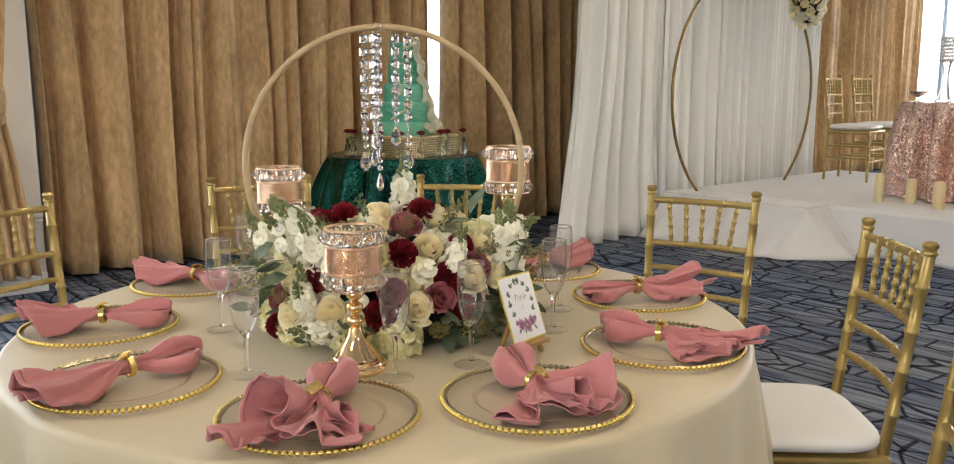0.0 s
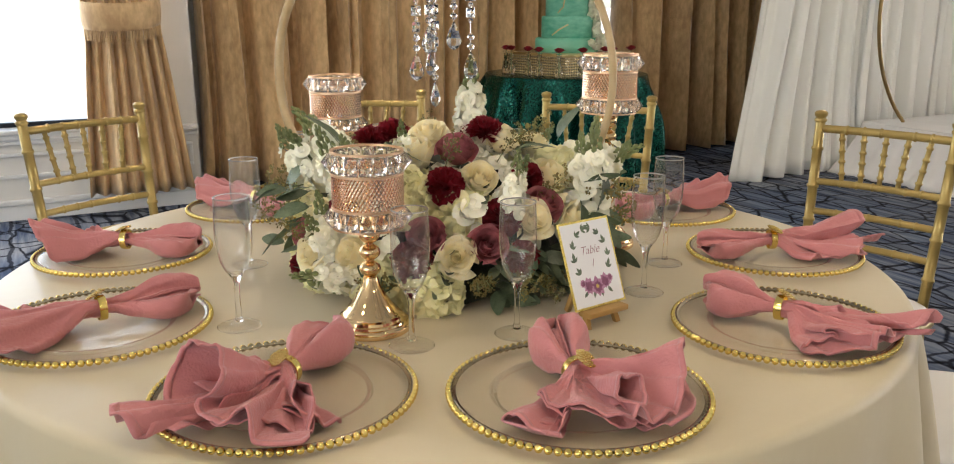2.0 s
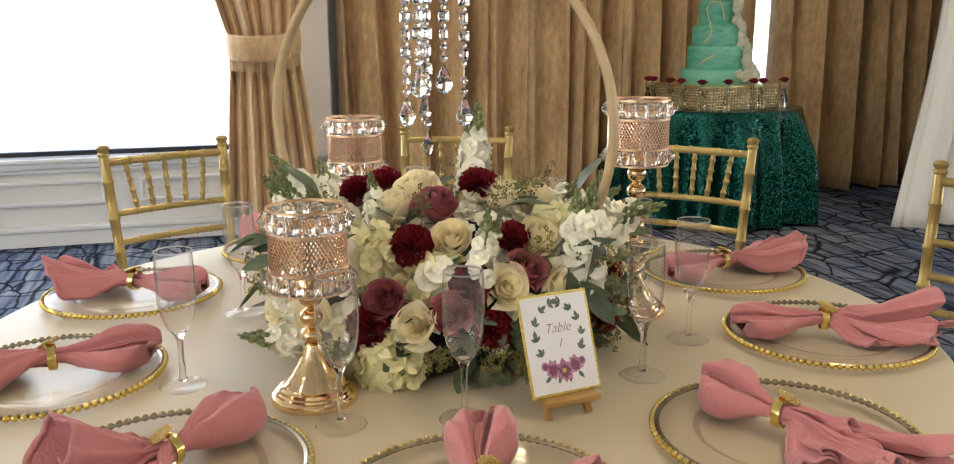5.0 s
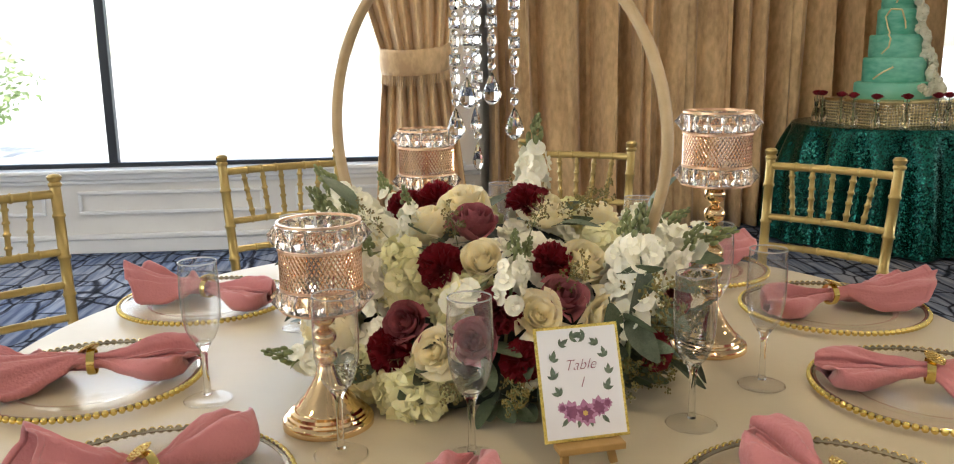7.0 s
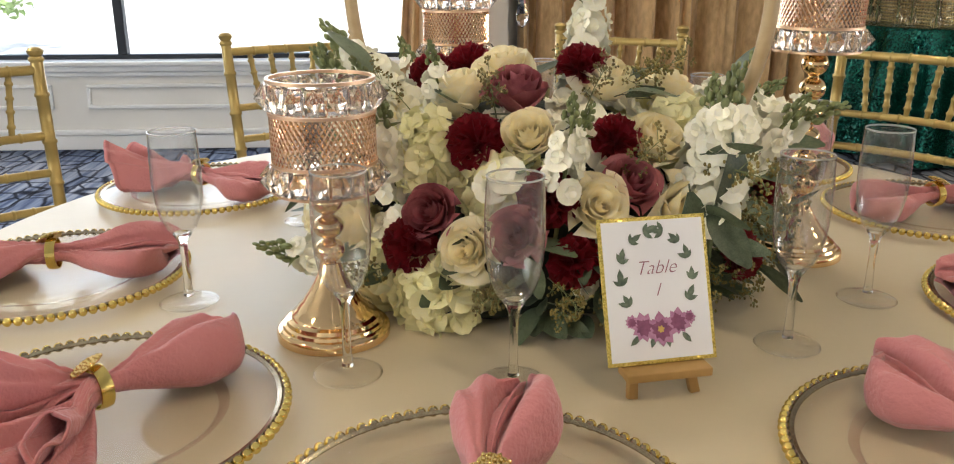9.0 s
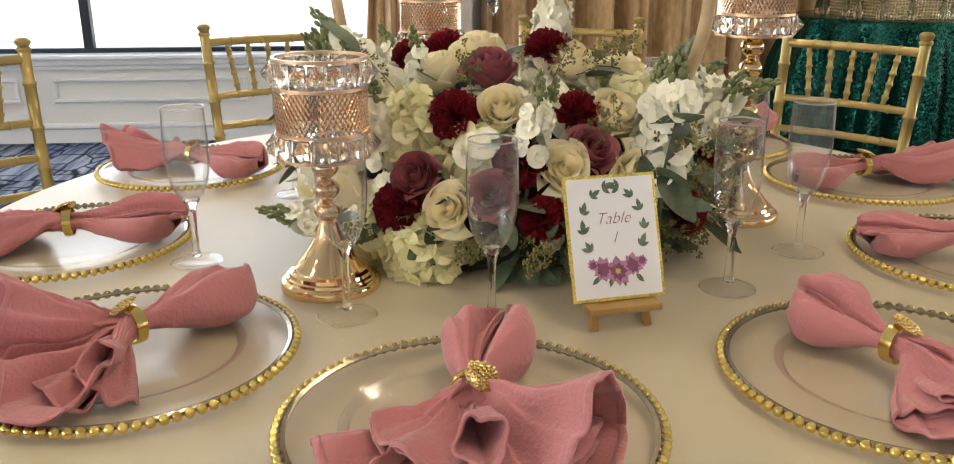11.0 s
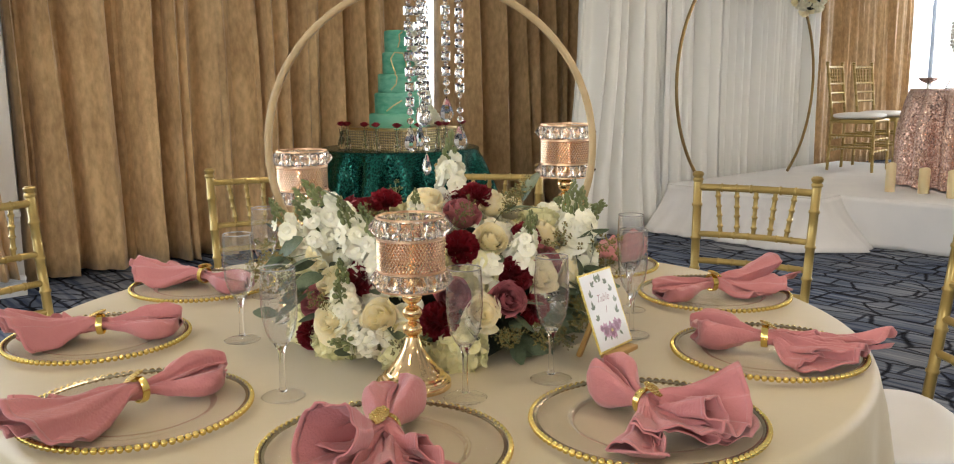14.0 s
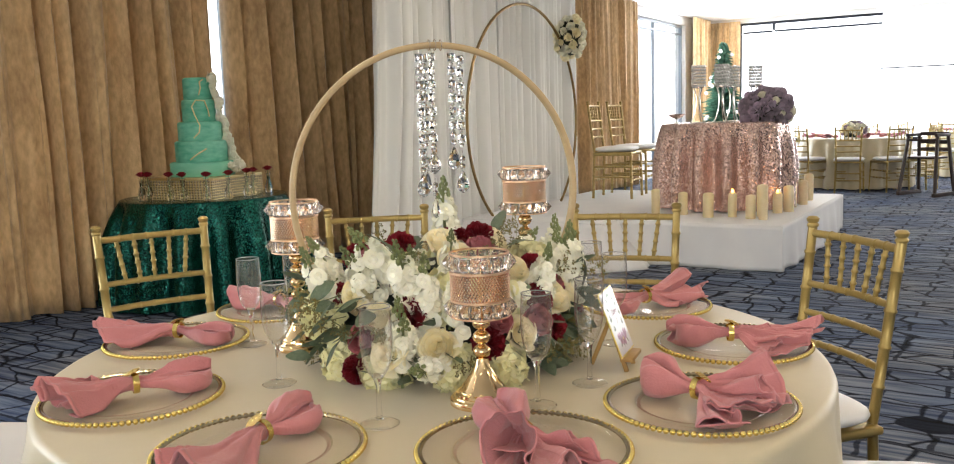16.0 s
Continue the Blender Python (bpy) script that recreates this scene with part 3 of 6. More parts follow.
def pleated(x0, x1, y, z0, z1, folds, depth, seed, n_per=10, pool=0.0, droop=0.0, side=0.0):
    """A hanging curtain with uneven folds that deepen towards the hem."""
    rng = random.Random(seed)
    amp = [0.4 + 1.1 * rng.random() for _ in range(folds + 2)]
    wid = [0.45 + 1.3 * rng.random() ** 1.3 for _ in range(folds)]
    tot = sum(wid)
    edge = [0.0]
    for w in wid:
        edge.append(edge[-1] + w / tot)
    ph = rng.random() * 9

    def f(u, v):
        k = max(i for i in range(folds) if edge[i] <= u + 1e-9)
        s = (u - edge[k]) / (edge[k + 1] - edge[k])
        a = amp[k] * (1 - s) + amp[k + 1] * s
        low = 1 - v
        s += 0.1 * math.sin(2.1 * v + 5 * k + ph) * math.sin(math.pi * s)
        w = math.tanh(1.9 * math.sin(2 * math.pi * s)) * 0.85 + (0.5 * amp[k] - 0.2) * math.sin(4 * math.pi * s + 3 * amp[k + 1]) + 0.16 * math.sin(8 * math.pi * s + 9 * amp[k] + 1.5 * v)
        gather = 0.55 + 0.45 * low
        sway = 0.02 * math.sin(3 * v + 7 * u + ph) + 0.012 * math.sin(11 * u + 5 * v)
        x = x0 + (x1 - x0) * u + sway * low + side * low * low * (1 - u)
        yy = y - depth * a * w * gather - 0.012 * math.sin(17 * u + 3 * v + ph) - pool * max(0, low - 0.8) ** 2 * 25
        return x, yy, z0 + (z1 - z0) * v + (0.01 * math.sin(9 * u + ph) if v == 0 else 0)
    return grid(folds * n_per + 1, 22, f)


def curtain(name, label, category, x0, x1, y, folds, depth, seed, mat, z0=0.015, z1=CEIL - 0.03, **k):
    ob = part(name, pleated(x0, x1, y, z0, z1, folds, depth, seed, **k), MAT[mat], smooth=60, thick=0.006)
    return tagged(ob, label, category)


GOLD = "floor-length gold chenille curtain hanging in deep folds"
curtain("gold_curtain", GOLD + " beside the tied one", "curtain", 1.47, 4.62, 6.2, 13, 0.15, 3, "gold_drape", n_per=16)
curtain("gold_curtain", GOLD + " behind the cake table", "curtain", 4.8, 8.6, 6.2, 16, 0.15, 5, "gold_drape", n_per=16)
curtain("gold_curtain", GOLD + " beyond the white drape", "curtain", 10.6, 14.1, 6.2, 17, 0.105, 8, "gold_drape", n_per=14)
curtain("gold_curtain", GOLD + " in the far corner", "curtain", 17.15, 18.2, 6.2, 7, 0.06, 9, "gold_drape")


def corner_curtain():
    s = pleated(5.6, 6.35, 0, 0.015, CEIL - 0.08, 6, 0.05, 12)
    s = ([(18.35 + y, x, z) for x, y, z in s[0]], s[1])
    tagged(part("gold_curtain", s, MAT["gold_drape"], smooth=60, thick=0.006), GOLD + " beside the end window", "curtain")


corner_curtain()


def tied_curtain():
    """A gold curtain drawn to one side and held by a fringed band."""
    t = thing("tied_curtain", "gold curtain gathered by a fringed tieback at the window", "curtain")
    rng = random.Random(4)
    ph = [rng.random() * 6 for _ in range(6)]
    tie, back = 1.17, 5.72

    def f(u, v):
        z = 0.135 + (CEIL - 0.165) * v
        if z < tie:
            k = (tie - z) / tie
            cx, w = 1.0 + 0.03 * k, 0.37 + 0.24 * k ** 0.8
        else:
            k = min(1, (z - tie) / 1.7)
            cx, w = 1.0 - 0.12 * k - 0.1 * k * k, 0.37 + 0.62 * k ** 0.9
        a = 0.03 + 0.025 * k
        y = back - a * math.sin(2 * math.pi * 7 * u + ph[0] + 0.5 * math.sin(4 * u + ph[1])) - a * 0.6 * math.sin(2 * math.pi * 3 * u + ph[2]) - 0.07 * math.sin(math.pi * u)
        return cx + w * (u - 0.5), y, z
    part("cloth", grid(90, 40, f), MAT["gold_drape"], t, smooth=60, thick=0.006)

    def band(u, v):
        a = math.pi * (1 + u)
        bulge = 1 + 0.04 * math.sin(math.pi * v)
        sag = -0.03 * math.sin(math.pi * u)
        return 1.0 + 0.205 * math.cos(a) * bulge, back - 0.01 + 0.15 * math.sin(a) * bulge, tie - 0.075 + 0.15 * v + sag + 0.03 * u
    part("tieback", grid(40, 8, band), MAT["gold_drape"], t, "pleated fabric tieback", smooth=60, thick=0.012)
    fr = []
    for k in range(54):
        u = (k + 0.5) / 54
        x, y, z = band(u, 0)
        l = 0.055 + 0.01 * rng.random()
        fr.append(rod((x, y - 0.006, z + 0.005), (x + 0.006 * (rng.random() - 0.5), y - 0.01, z - l), 0.0028, 5))
    part("fringe", join(*fr), MAT["gold_drape"], t, "twisted cord fringe")


tied_curtain()


def voile(x0, x1, y, seed, spread=0.0):
    """A sheer panel: soft folds of uneven width that run the whole height; spread draws one edge out over the floor."""
    rng = random.Random(seed)
    waves = [(rng.uniform(2.2, 3.4), rng.random() * 6.3, 0.028), (rng.uniform(5, 7), rng.random() * 6.3, 0.038), (rng.uniform(9, 12), rng.random() * 6.3, 0.022), (rng.uniform(17, 21), rng.random() * 6.3, 0.01)]
    ph = rng.random() * 6

    def f(u, v):
        low = 1 - v
        d = sum(a * math.sin(2 * math.pi * k * (u + 0.012 * math.sin(2.3 * v + ph)) + p) for k, p, a in waves)
        d = 0.07 * math.tanh(d / 0.034) + 0.55 * d
        out = max(0.0, low - 0.45) / 0.55
        near = (1 - u) ** 1.5
        x = x0 + (x1 - x0) * u - spread * near * (0.25 * low + 0.75 * out ** 2.2)
        yy = y - d * (1 - 0.45 * out * near * (1 if spread else 0)) - abs(spread) * 0.3 * out ** 3 * (0.35 + 0.65 * near) - (0.05 if spread else 0.02) * out ** 4
        return x, yy, 0.01 + (CEIL - 0.07) * v ** 1.0 + (0.008 * math.sin(19 * u + ph) if v < 0.01 else 0)
    return grid(190, 30, f)


def white_drape():
    t = thing("white_drape", "sheer white backdrop drape hanging in soft folds behind the stage", "drape")
    xs = [5.3, 6.15, 7.0, 7.87, 8.68]
    for i, (a, b) in enumerate(zip(xs[:-1], xs[1:])):
        part("panel", voile(a, b + 0.05, 4.92 + 0.012 * (i % 2), 21 + i, 0.5 if i == 0 else 0.0), MAT["white_drape"], t, smooth=70, thick=0.003)
    part("crossbar", rod((5.28, 4.95, CEIL - 0.05), (8.72, 4.95, CEIL - 0.05), 0.02, 10), MAT["silver"], t)
    for x in (5.5, 8.66):
        part("upright", rod((x, 5.06, 0.0), (x, 5.06, CEIL - 0.03), 0.02, 10), MAT["white_cloth"], t)


white_drape()

# ---- stage ----
PLAT = 0.36


def platform():
    t = thing("stage_platform", "low stage platform covered with white cloth", "stage")
    part("deck", block(6.42, 9.1, 2.08, 4.76, PLAT - 0.03, PLAT, 0.012), MAT["white_cloth"], t)
    rng = random.Random(2)

    def skirt(pts, flare, name, n=80):
        lens = [(Vector(b) - Vector(a)).length for a, b in zip(pts[:-1], pts[1:])]

        def f(u, v):
            d = u * sum(lens)
            i = 0
            while i < len(lens) - 1 and d > lens[i]:
                d -= lens[i]
                i += 1
            a, b = Vector(pts[i]), Vector(pts[i + 1])
            p = a.lerp(b, d / lens[i])
            nrm = Vector((b.y - a.y, a.x - b.x)).normalized()
            low = 1 - v
            off = flare * low ** 1.4 + low * (0.018 * math.sin(31 * u) + 0.012 * math.sin(73 * u + 2) + 0.01 * math.sin(11 * u))
            return p.x + nrm.x * off, p.y + nrm.y * off, 0.006 + (PLAT - 0.012) * v
        part(name, grid(n, 12, f), MAT["white_cloth"], t, smooth=60, thick=0.004)
    skirt([(6.41, 3.42), (6.41, 2.07), (9.11, 2.07)], 0.02, "skirt", 160)
    skirt([(9.11, 2.07), (9.11, 4.7)], 0.02, "skirt", 60)
    part("side_deck", block(6.1, 6.415, 3.42, 4.76, PLAT - 0.03, PLAT + 0.004, 0.012), MAT["white_cloth"], t)
    skirt([(6.09, 4.74), (6.09, 3.4), (6.41, 3.4)], 0.32, "loose_skirt", 120)


platform()

# ---- tables ----
TC, TZ, TR = (1.094, 1.616), 0.758, 0.795


def round_cloth(r, top, bottom, folds, depth, seed, flare=0.05, n=None):
    """A round tablecloth: flat top, rolled edge, hanging folds."""
    rng = random.Random(seed)
    n = n or folds * 12
    comp = [(rng.randint(int(folds * 0.7), int(folds * 1.3)), rng.random() * 6.3, 0.5 + rng.random()) for _ in range(4)]
    prof = [(0.02, 0), (r * 0.5, 0), (r * 0.85, 0), (r - 0.012, 0), (r - 0.003, -0.003), (r + 0.002, -0.014)]
    rows = 14
    drop = top - bottom
    prof += [(r + 0.003, -0.014 - (drop - 0.014) * (i + 1) / rows) for i in range(rows)]
    vs, fs = [], []
    for i, (pr, dz) in enumerate(prof):
        k = max(0.0, -dz - 0.014) / drop
        for j in range(n):
            a = 2 * math.pi * j / n
            w = sum(c * math.sin(m * a + p) for m, p, c in comp) / 2.4
            w = math.copysign(abs(w) ** 0.8, w)
            rr = pr + (flare * k + depth * (w * min(1, k * 2.6) ** 0.7 + 0.35 * min(1, k * 2))) * (1 if k else 0)
            vs.append((rr * math.cos(a), rr * math.sin(a), top + dz))
    for i in range(len(prof) - 1):
        fs += [[i * n + j, i * n + (j + 1) % n, (i + 1) * n + (j + 1) % n, (i + 1) * n + j] for j in range(n)]
    fs = [f[::-1] for f in fs]
    fs.append(list(range(n)))
    return vs, fs


def round_table(x, y, top, r, base=0.0, label="round folding table under its cloth"):
    t = thing("round_table", label, "table", at(x, y, base))
    h = top - base - 0.006
    part("tabletop", lathe([(r - 0.012, h - 0.03), (r - 0.006, h - 0.026), (r - 0.006, h - 0.004), (r - 0.012, h)], 48), MAT["trim"], t)
    for k in range(4):
        a = math.pi / 4 + k * math.pi / 2
        part("leg", rod((0.55 * r * math.cos(a), 0.55 * r * math.sin(a), 0), (0.5 * r * math.cos(a), 0.5 * r * math.sin(a), h - 0.03), 0.014), MAT["alu"], t)
    return t


round_table(*TC, TZ - 0.003, TR)
tagged(part("tablecloth", round_cloth(TR, TZ, 0.02, 17, 0.07, 6, 0.0, 300), MAT["ivory"], smooth=60, m=at(*TC, 0)), "ivory satin tablecloth falling in soft folds to the floor", "tablecloth")
CAKE = (3.96, 5.6)
CT = 0.745
round_table(*CAKE, CT - 0.003, 0.58)
tagged(part("tablecloth", round_cloth(0.585, CT, 0.02, 13, 0.12, 9, 0.05, 320), MAT["green_sequin"], smooth=60, m=at(*CAKE, 0)), "emerald green sequin tablecloth on the cake table", "tablecloth")
SWEET = (7.715, 2.885)
ST = PLAT + 0.775
round_table(*SWEET, ST - 0.003, 0.57, PLAT)
tagged(part("tablecloth", round_cloth(0.57, ST, PLAT + 0.012, 17, 0.1, 12, 0.0, 360), MAT["rose_sequin"], smooth=60, m=at(*SWEET, 0)), "rose gold sequin tablecloth on the stage table", "tablecloth")

# ---- chairs ----


def chiavari():
    t = thing("chiavari_chair", "gold bamboo-turned banquet chair with a white cushion", "chair")
    g = MAT["gold_paint"]
    for s in (-1, 1):
        low, knee, top = (s * 0.172, -0.2, 0), (s * 0.161, -0.185, 0.44), (s * 0.175, -0.245, 0.895)
        leg = join(rod(low, knee, 0.0132, 12, (0.2, 0.5, 0.62, 0.95), 1.22), rod(knee, top, 0.0132, 12, (0.2, 0.42, 0.62, 0.84), 1.22),
                   moved(lathe([(0.0132, -0.004), (0.0165, 0.0), (0.0165, 0.005), (0.0125, 0.009), (0.0165, 0.014), (0.018, 0.021), (0.0125, 0.027), (1e-5, 0.029)], 12), at(*top)))
        part("back_post", leg, g, t)
        part("front_leg", rod((s * 0.195, 0.205, 0), (s * 0.185, 0.195, 0.43), 0.0132, 12, (0.15, 0.35, 0.5, 0.7, 0.93), 1.22), g, t)
        for z in (0.2, 0.3):
            part("side_stretcher", rod((s * 0.169, -0.19, z), (s * 0.188, 0.198, z), 0.0095, 8, (0.2, 0.4, 0.6, 0.8), 1.3), g, t)
        part("side_rail", rod((s * 0.163, -0.185, 0.415), (s * 0.186, 0.196, 0.415), 0.013, 8), g, t)

    def back(z):
        k = (z - 0.44) / 0.455
        return 0.161 + 0.014 * k, -0.185 - 0.06 * k
    for z, r, nm in ((0.875, 0.011, "top_rail"), (0.735, 0.0095, "mid_rail"), (0.655, 0.0095, "lower_rail"), (0.575, 0.0095, "lower_rail")):
        x, y = back(z)
        pts = [(x * (2 * i / 8 - 1), y - 0.018 * math.cos(math.pi * (i / 8 - 0.5)), z) for i in range(9)]
        knobs = [moved(lathe([(r, -0.004), (r * 1.2, -0.0015), (r * 1.2, 0.0015), (r, 0.004)], 10), at(*Vector(pts[i]).lerp(Vector(pts[i + 1]), 0.35)) @ pose(0, 0, 0, 0, 90, 0)) for i in (1, 2, 4, 5, 6)]
        part(nm, join(tube(pts, r, 10), *knobs), g, t)
    for i in range(5):
        u = -0.62 + 0.31 * i
        xa, ya = back(0.742)
        xb, yb = back(0.868)
        bow = -0.018 * math.cos(u * math.pi / 2)
        part("spindle", rod((xa * u * 0.92, ya + bow, 0.742), (xb * u * 1.06, yb + bow, 0.868), 0.0068, 8, (0.15, 0.4, 0.62, 0.86), 1.4, 0.005), g, t)
    for z in (0.17, 0.27):
        part("front_stretcher", rod((-0.19, 0.2, z), (0.19, 0.2, z), 0.0095, 8, (0.2, 0.4, 0.6, 0.8), 1.3), g, t)
        part("back_stretcher", rod((-0.173, -0.192, z), (0.173, -0.192, z), 0.0095, 8, (0.2, 0.4, 0.6, 0.8), 1.3), g, t)
    part("seat_frame", block(-0.195, 0.195, -0.195, 0.205, 0.415, 0.437, 0.008), g, t)

    def pad(u, v):
        a, e = 2 * math.pi * u, math.pi * (v - 0.5)
        sq = lambda c, p: math.copysign(abs(c) ** p, c)
        return 0.205 * sq(math.cos(a), 0.45) * sq(math.cos(e), 0.45), 0.005 + 0.2 * sq(math.sin(a), 0.45) * sq(math.cos(e), 0.45), 0.4635 + 0.027 * sq(math.sin(e), 0.8)
    part("cushion", grid(40, 13, pad, True), MAT["seat"], t, "white padded cushion", smooth=60)
    return t


CHAIRS = [  # the two top corners of each backrest
    ((2.369, 1.888), (2.473, 1.562)), ((2.219, 1.068), (1.966, 0.796)), ((1.97, 2.70), (2.215, 2.415)), ((1.312, 3.105), (1.653, 2.962)),
    ((0.402, 2.83), (0.742, 2.99)), ((-0.19, 2.25), (0.085, 2.51)), ((1.66, 0.59), (1.33, 0.43)),
]
CHAIR = chiavari()


def chair_pose(mx, my, angle, z=0.0):
    """The pose of a chair whose backrest's top stands over (mx, my) and that faces along angle (degrees from x)."""
    a = radians(angle)
    return pose(mx + 0.25 * math.cos(a), my + 0.25 * math.sin(a), z, 0, 0, angle - 90)


def set_chairs():
    first = True
    for (ax, ay), (bx, by) in CHAIRS:
        mx, my = (ax + bx) / 2, (ay + by) / 2
        ang = math.degrees(math.atan2(by - ay, bx - ax)) - 90
        if (TC[0] - mx) * math.cos(radians(ang)) + (TC[1] - my) * math.sin(radians(ang)) < 0:
            ang += 180
        m = chair_pose(mx, my, ang)
        if first:
            CHAIR.matrix_basis = m @ Matrix.Diagonal((1, 1, 1.022, 1))
            tagged(CHAIR, group="chairs round the near table")
            first = False
        else:
            copy_thing(CHAIR, m)
    for x, y, ang in ((8.27, 4.44, -84), (8.93, 4.48, -92)):
        c = copy_thing(CHAIR, chair_pose(x, y, ang, PLAT) @ Matrix.Diagonal((1.04, 1.04, 1.08, 1)))
        tagged(c, "gold banquet chair with a white cushion on the stage", group="chairs on the stage")


set_chairs()

# ---- place settings ----
SET = [-134.5, -101, -63, -24.5, 11.5, 44, 77, 110, 149.5, -172]
SR = 0.62


def charger():
    t = thing("charger_plate", "clear glass charger plate with a gold beaded rim", "plate", group="chargers round the table")
    prof = [(1e-5, 0.0015), (0.106, 0.0015), (0.114, 0.006), (0.159, 0.0095), (0.159, 0.0125), (0.155, 0.0125), (0.112, 0.009), (0.104, 0.0055), (0.098, 0.004), (1e-5, 0.004)]
    part("dish", lathe(prof, 64), MAT["charger_glass"], t)
    part("rim_band", lathe([(0.1545, 0.0132), (0.1585, 0.0145), (0.1605, 0.0128), (0.1605, 0.0092), (0.1545, 0.0122)], 64, True), MAT["pewter"], t, "pewter-coloured inner rim band")
    part("well_edge", lathe([(0.1025, 0.0062), (0.105, 0.0085), (0.1085, 0.0098), (0.1125, 0.0102), (0.1125, 0.0096), (0.1085, 0.0092), (0.105, 0.0078)], 64, True), MAT["well_glass"], t, "raised ring round the well")
    me = data("bead", ball(0.0049, 12, 8), MAT["bead_gold"])
    me.materials.append(MAT["pewter"])
    for f in me.polygons:
        if f.center.x < -0.0014:
            f.material_index = 1
    for k in range(94):
        a = 2 * math.pi * k / 94
        part("bead", me, None, t, m=pose(0.163 * math.cos(a), 0.163 * math.sin(a), 0.0115, 0, 0, math.degrees(a)))
    return t


CHARGER = charger()
for i, deg in enumerate(SET):
    a = radians(deg)
    m = pose(TC[0] + SR * math.cos(a), TC[1] + SR * math.sin(a), TZ, 0, 0, deg)
    if i == 0:
        CHARGER.matrix_basis = m @ Matrix.Diagonal((0.968, 0.968, 1, 1))
    else:
        copy_thing(CHARGER, m)


def flute():
    t = thing("champagne_flute", "clear champagne flute with a slim stem", "glass", group="flutes round the table")
    part("stem", lathe([(1e-5, 0.0083), (0.0056, 0.0085), (0.0043, 0.02), (0.004, 0.05), (0.0046, 0.066), (0.0062, 0.0745), (0.0104, 0.0815), (0.0088, 0.0835), (1e-5, 0.0815)], 24), MAT["glass"], t)
    prof = [(0.0105, 0.0818), (0.0165, 0.0895), (0.0222, 0.103), (0.0258, 0.122), (0.0271, 0.143), (0.0267, 0.168), (0.0252, 0.197), (0.0246, 0.197), (0.0261, 0.168), (0.0265, 0.143), (0.0252, 0.1225), (0.0216, 0.104), (0.016, 0.0908), (0.0098, 0.0845)]
    part("bowl", lathe(prof, 48, True), MAT["bowl_glass"], t)
    part("foot", lathe([(0.031, 0.0), (0.0325, 0.001), (0.0325, 0.0018), (0.02, 0.0034), (0.009, 0.0054), (0.0054, 0.0084)], 40), MAT["foot_glass"], t)
    part("foot_rim", lathe([(0.0318, 0.0003), (0.0327, 0.0011), (0.0318, 0.0019), (0.0309, 0.0011)], 40, True), MAT["glass"], t)
    part("rim", moved(lathe([(0.0243, -0.0004), (0.0249, -0.0009), (0.0256, -0.0004), (0.0256, 0.0006), (0.0249, 0.0011), (0.0243, 0.0006)], 40, True), at(0, 0, 0.1972)), MAT["rim_glass"], t, "polished rounded rim")
    return t


FLUTES = [(0.666, 1.446), (0.757, 1.759), (0.863, 1.256), (1.017, 1.228), (1.301, 1.296), (1.44, 1.413), (1.43, 1.589), (1.373, 1.854), (0.952, 2.03), (1.141, 2.071)]
FLUTE = flute()
for i, (x, y) in enumerate(FLUTES):
    if i == 0:
        FLUTE.matrix_basis = at(x, y, TZ + 0.0012)
    else:
        copy_thing(FLUTE, pose(x, y, TZ + 0.0012, 0, 0, 40 * i))

# ---- centrepiece ----


def octagon(r, d):
    """A flat square-cut crystal, facing y."""
    prof = [(1e-6, -d * 1.15), (r * 0.34, -d), (r, -d * 0.2), (r, d * 0.2), (r * 0.34, d), (1e-6, d * 1.15)]
    return moved(moved(lathe(prof, 4), pose(0, 0, 0, 0, 0, 45)), pose(0, 0, 0, 90, 0, 0))


def pear(r, h):
    """A faceted pear-shaped drop, its top h over its foot."""
    return lathe([(1e-6, 0), (r * 0.55, h * 0.08), (r * 0.95, h * 0.24), (r, h * 0.36), (r * 0.72, h * 0.62), (r * 0.3, h * 0.88), (1e-6, h)], 8)


HC = (1.06, 1.577)


